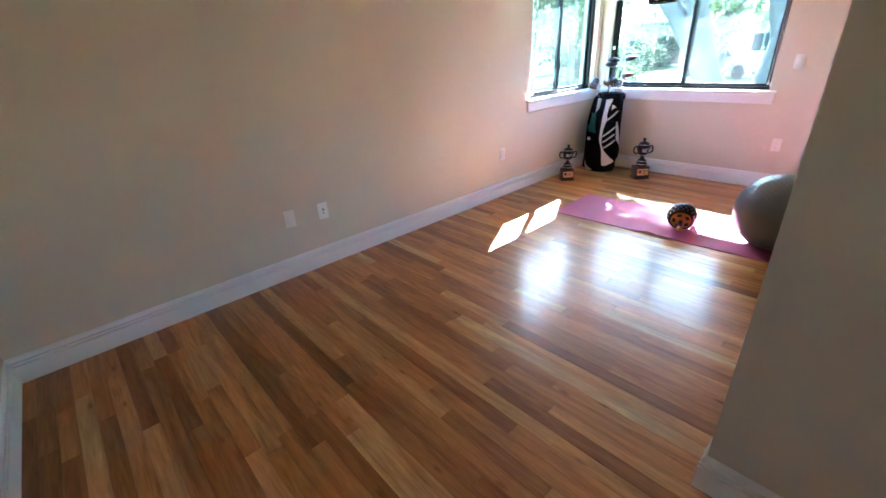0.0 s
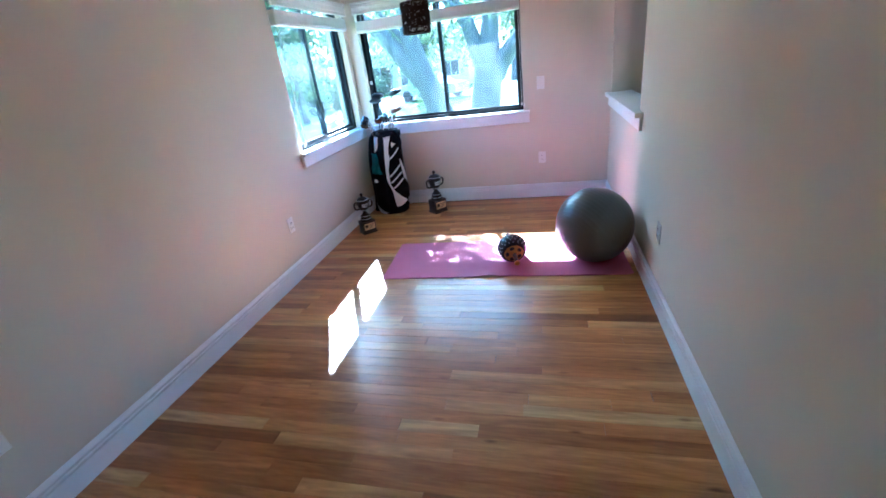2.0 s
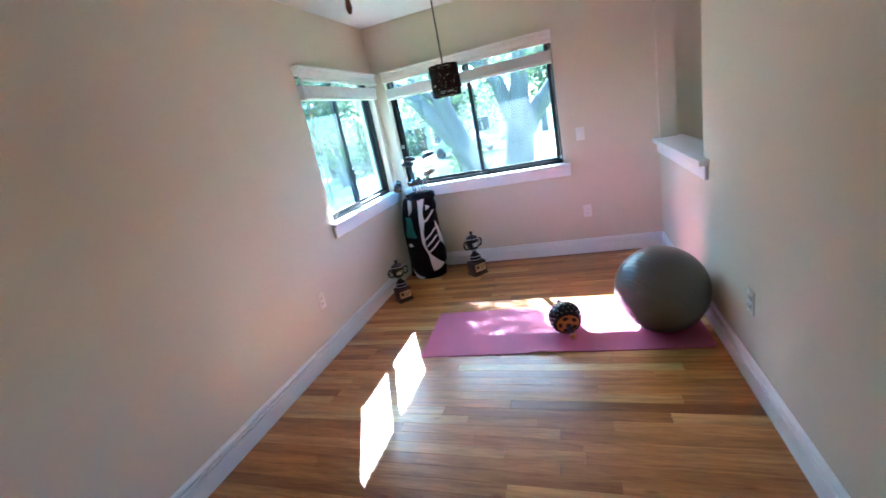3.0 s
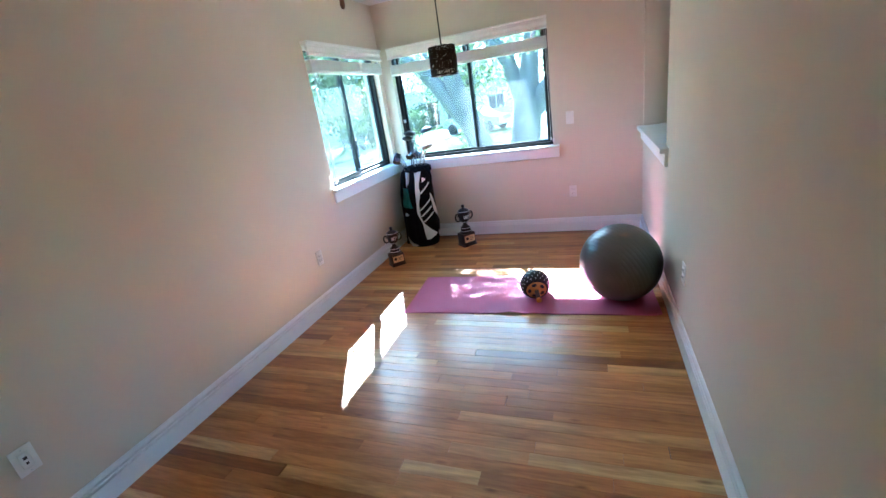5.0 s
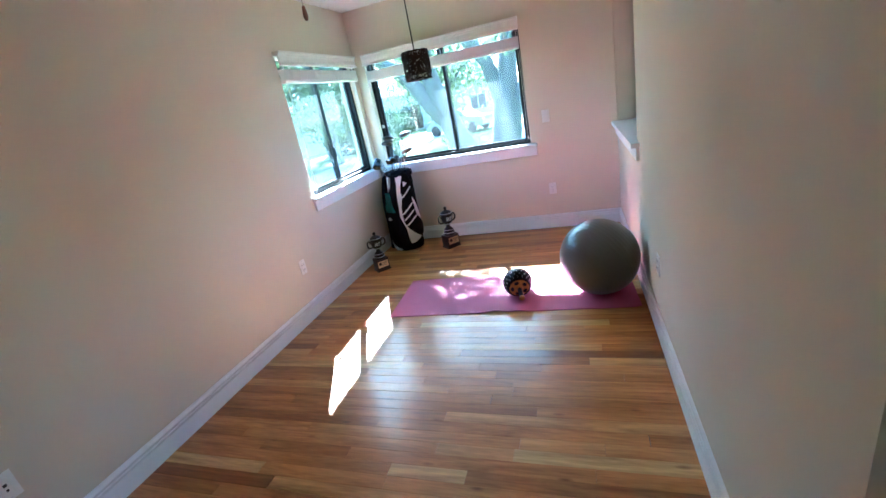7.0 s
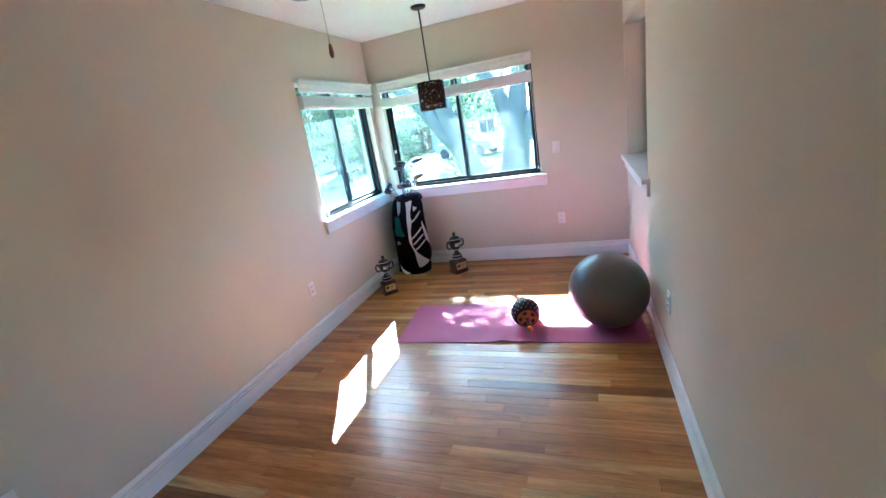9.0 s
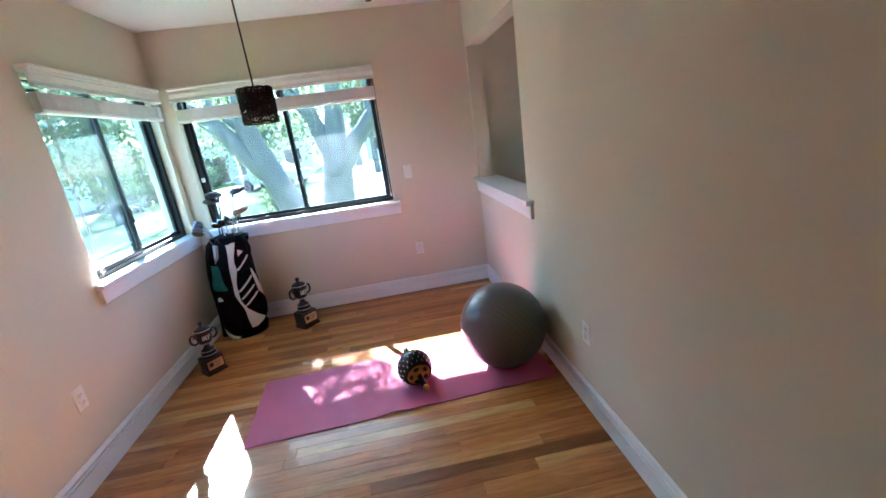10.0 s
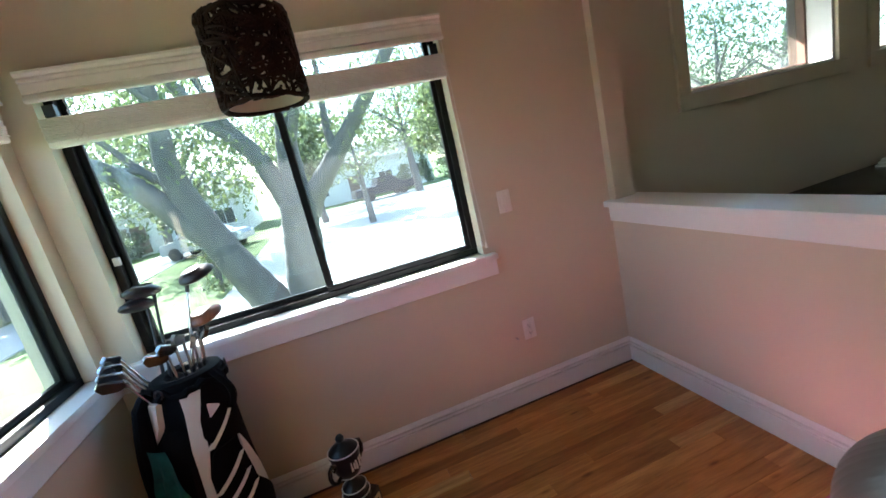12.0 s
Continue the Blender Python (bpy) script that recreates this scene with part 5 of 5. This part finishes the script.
shrub(40.2, -8.4, 3.6, 0.80, 43, "tall conical evergreen against the white house", cone=True)
shrub(40.2, -10.6, 3.0, 1.10, 44, "rounded evergreen shrub beside the white house")
shrub(40.0, -6.4, 2.2, 0.9, 45, "low green shrub against the white house")
for k in range(6):
    shrub(25.0 + 2.6 * k, 14.6 + 0.25 * (k % 3), 1.7 + 0.3 * (k % 2), 1.4, 50 + k, "clipped green hedge shrub beside the street", count=46, size=0.12, group="street hedge")


def house(x, y, w, d, h, seed, label, wall="stucco"):
    """A low house with its long side towards the walker."""
    t = thing("house", label, "house", "houses across the street", at=Matrix.Translation((x, y, GROUND)))
    part("wall", box_bm((0, -w / 2, 0), (d, w / 2, h)), wall, t, smooth=False)
    r = bmesh.new()
    e = 0.6
    pts = [(-e, -w / 2 - e, h), (d + e, -w / 2 - e, h), (d + e, w / 2 + e, h), (-e, w / 2 + e, h), (d / 2, -w / 2 + 1.5, h + 1.9), (d / 2, w / 2 - 1.5, h + 1.9)]
    v = [r.verts.new(p) for p in pts]
    for f in ((0, 1, 4), (1, 2, 5, 4), (2, 3, 5), (3, 0, 4, 5), (3, 2, 1, 0)):
        r.faces.new([v[k] for k in f])
    part("roof", r, "roof", t, smooth=False)
    part("fascia", box_bm((-e - 0.03, -w / 2 - e, h - 0.16), (-e, w / 2 + e, h + 0.02)), "trim", t, smooth=False)
    n = int(w // 2.6)
    for k in range(n):
        yy = -w / 2 + (k + 0.5) * w / n
        if k == n // 2:
            dr = part("door", box_bm((-0.05, yy - 0.5, 0.15), (0.0, yy + 0.5, 2.25), 0.01, 1), "brown_frame", t)
            part("handle", ball_bm((-0.08, yy + 0.38, 1.15), 0.04, 1), "chrome", dr)
            continue
        wn = part("window", box_bm((-0.06, yy - 0.72, 0.85), (0.0, yy + 0.72, 2.15), 0.01, 1), "trim", t)
        for a, b in ((-0.66, -0.03), (0.03, 0.66)):
            part("pane", box_bm((-0.075, yy + a, 0.93), (-0.06, yy + b, 2.07)), "dark_glass", wn, smooth=False)
    return t


house(45.0, -4.0, 13, 9, 3.6, 1, "single storey white stucco house with grey roof")
house(39.0, 13.0, 12, 9, 3.4, 2, "pale stucco house with grey roof behind trees")
north = house(0, 0, 18, 9, 3.0, 3, "pale stucco house with grey roof across the street")
north.matrix_world = pose(30, 29, GROUND, 0, 0, -90)


def car(m, paint, label, truck=False):
    c = thing("car", label, "car", "parked cars", at=m)
    prof = [(-2.2, 0.35), (-2.25, 0.65), (-2.1, 0.88), (-1.2, 0.98), (-0.55, 1.45), (0.75, 1.47), (1.35, 1.02), (2.1, 0.96), (2.22, 0.7), (2.2, 0.35)]
    if truck:
        prof = [(-2.5, 0.45), (-2.55, 0.8), (-2.4, 1.02), (-1.35, 1.10), (-0.75, 1.68), (0.55, 1.70), (0.75, 1.10), (2.5, 1.08), (2.55, 0.7), (2.5, 0.45)]
    b = bmesh.new()
    rows = []
    for y in (-0.86, -0.80, 0.80, 0.86):
        f = 1.0 if abs(y) < 0.85 else 0.97
        rows.append([b.verts.new((x * f, y * (0.84 if z > 1.2 else 1.0), z if abs(y) < 0.85 else z * 0.96 + 0.02)) for x, z in prof])
    k = len(prof)
    for p, q in zip(rows, rows[1:]):
        for i in range(k):
            b.faces.new((p[i], p[(i + 1) % k], q[(i + 1) % k], q[i]))
    b.faces.new(rows[0])
    b.faces.new(rows[-1])
    part("body", b, paint, c)
    w0, w1 = (-0.95, 0.45) if truck else (-0.9, 1.0)
    for s in (-1, 1):
        g = bmesh.new()
        y0 = s * 0.735
        vs = [[g.verts.new((x, y0 * (1.13 if z < 1.2 else 1.0) + s * o, z)) for x, z in ((w0, 1.05), (w1, 1.06), (w1 - 0.3, 1.40), (w0 + 0.42, 1.40))] for o in (-0.03, 0.02)]
        for i in range(4):
            g.faces.new((vs[0][i], vs[0][(i + 1) % 4], vs[1][(i + 1) % 4], vs[1][i]))
        g.faces.new(vs[0])
        g.faces.new(vs[1])
        part("side_window", g, "dark_glass", c)
        for x in (-1.38, 1.40):
            tyre = bmesh.new()
            lathe(tyre, [(0.20, -0.1), (0.33, -0.1), (0.345, -0.06), (0.345, 0.06), (0.33, 0.1), (0.20, 0.1), (0.20, -0.1)], pose(x, s * 0.80, 0.345, 90, 0, 0), 24)
            wh = part("wheel", tyre, "rubber", c)
            part("rim", lathe(bmesh.new(), [(0.0, -0.09), (0.20, -0.08), (0.20, 0.08), (0.0, 0.09)], pose(x, s * 0.80, 0.345, 90, 0, 0), 20), "chrome", wh)
        for x, nm in ((-2.2, "headlight"), (2.18, "tail_light")):
            part(nm, box_bm((x - 0.05, s * 0.68 - 0.14, 0.66), (x + 0.05, s * 0.68 + 0.14, 0.80), 0.02, 1), "white_paint" if x < 0 else "car_red", c)
    return c


car(pose(37.0, -3.8, GROUND, 0, 0, 98), "car_blue", "dark blue pickup truck parked by the white house", True)
car(pose(27.8, 7.6, GROUND, 0, 0, 70), "car_silver", "silver car parked behind the trees")

# ---- the floor's boards, last ----
random.seed(3)
BOARD, GAP = 0.066, 0.0003
lengths = {}


def board_mesh(length):
    if length not in lengths:
        bm = bmesh.new()
        w, e = BOARD / 2 - GAP, 0.0005
        v = [[bm.verts.new((x, y, z)) for x, y in ((-a, -b), (a, -b), (a, b), (-a, b))] for a, b, z in ((w, length / 2 - GAP, -0.006), (w, length / 2 - GAP, -0.0008), (w - e, length / 2 - GAP - e, 0.0))]
        for p, q in zip(v, v[1:]):
            for i in range(4):
                bm.faces.new((p[i], p[(i + 1) % 4], q[(i + 1) % 4], q[i]))
        bm.faces.new(v[-1])
        lengths[length] = mesh_of("board", bm, "oak", smooth=False)
    return lengths[length]


rest = bmesh.new()
x = X_BACK + BOARD / 2
while x < WALL_X - 0.01:
    y = Y_END if x < X_END else WALL_R
    y -= random.uniform(0.0, 0.5) if x >= X_END else 0.0
    while y < WALL_Y - 0.01:
        ln = random.choice((0.35, 0.5, 0.65, 0.8, 0.95, 1.1, 1.25, 1.4))
        if y < -0.3 and x < X_END:
            ln = random.choice((0.9, 1.2, 1.5, 1.7))
        lo, hi = y, y + ln
        if hi > WALL_Y - 0.25:
            hi = WALL_Y
        lo = max(lo, Y_END if x < X_END else WALL_R - 0.13)
        size = round(hi - lo, 2)
        if size > 0.02:
            ob = new("plank", board_mesh(size))
            ob.parent = floor
            ob.location = (x, (lo + hi) / 2, 0.0)
            ob.rotation_euler = (random.gauss(0, 0.0005), random.gauss(0, 0.0022), 0)
        y = hi
    x += BOARD
for y in np.arange(Y_END, 0.02, BOARD):
    box(rest, (X_END + 0.13, y, -0.006), (WALL_X, min(y + BOARD - 0.001, 0.03), 0.0))
tagged(part("planks_beyond", rest, "oak", floor, smooth=False), kind="stuff")
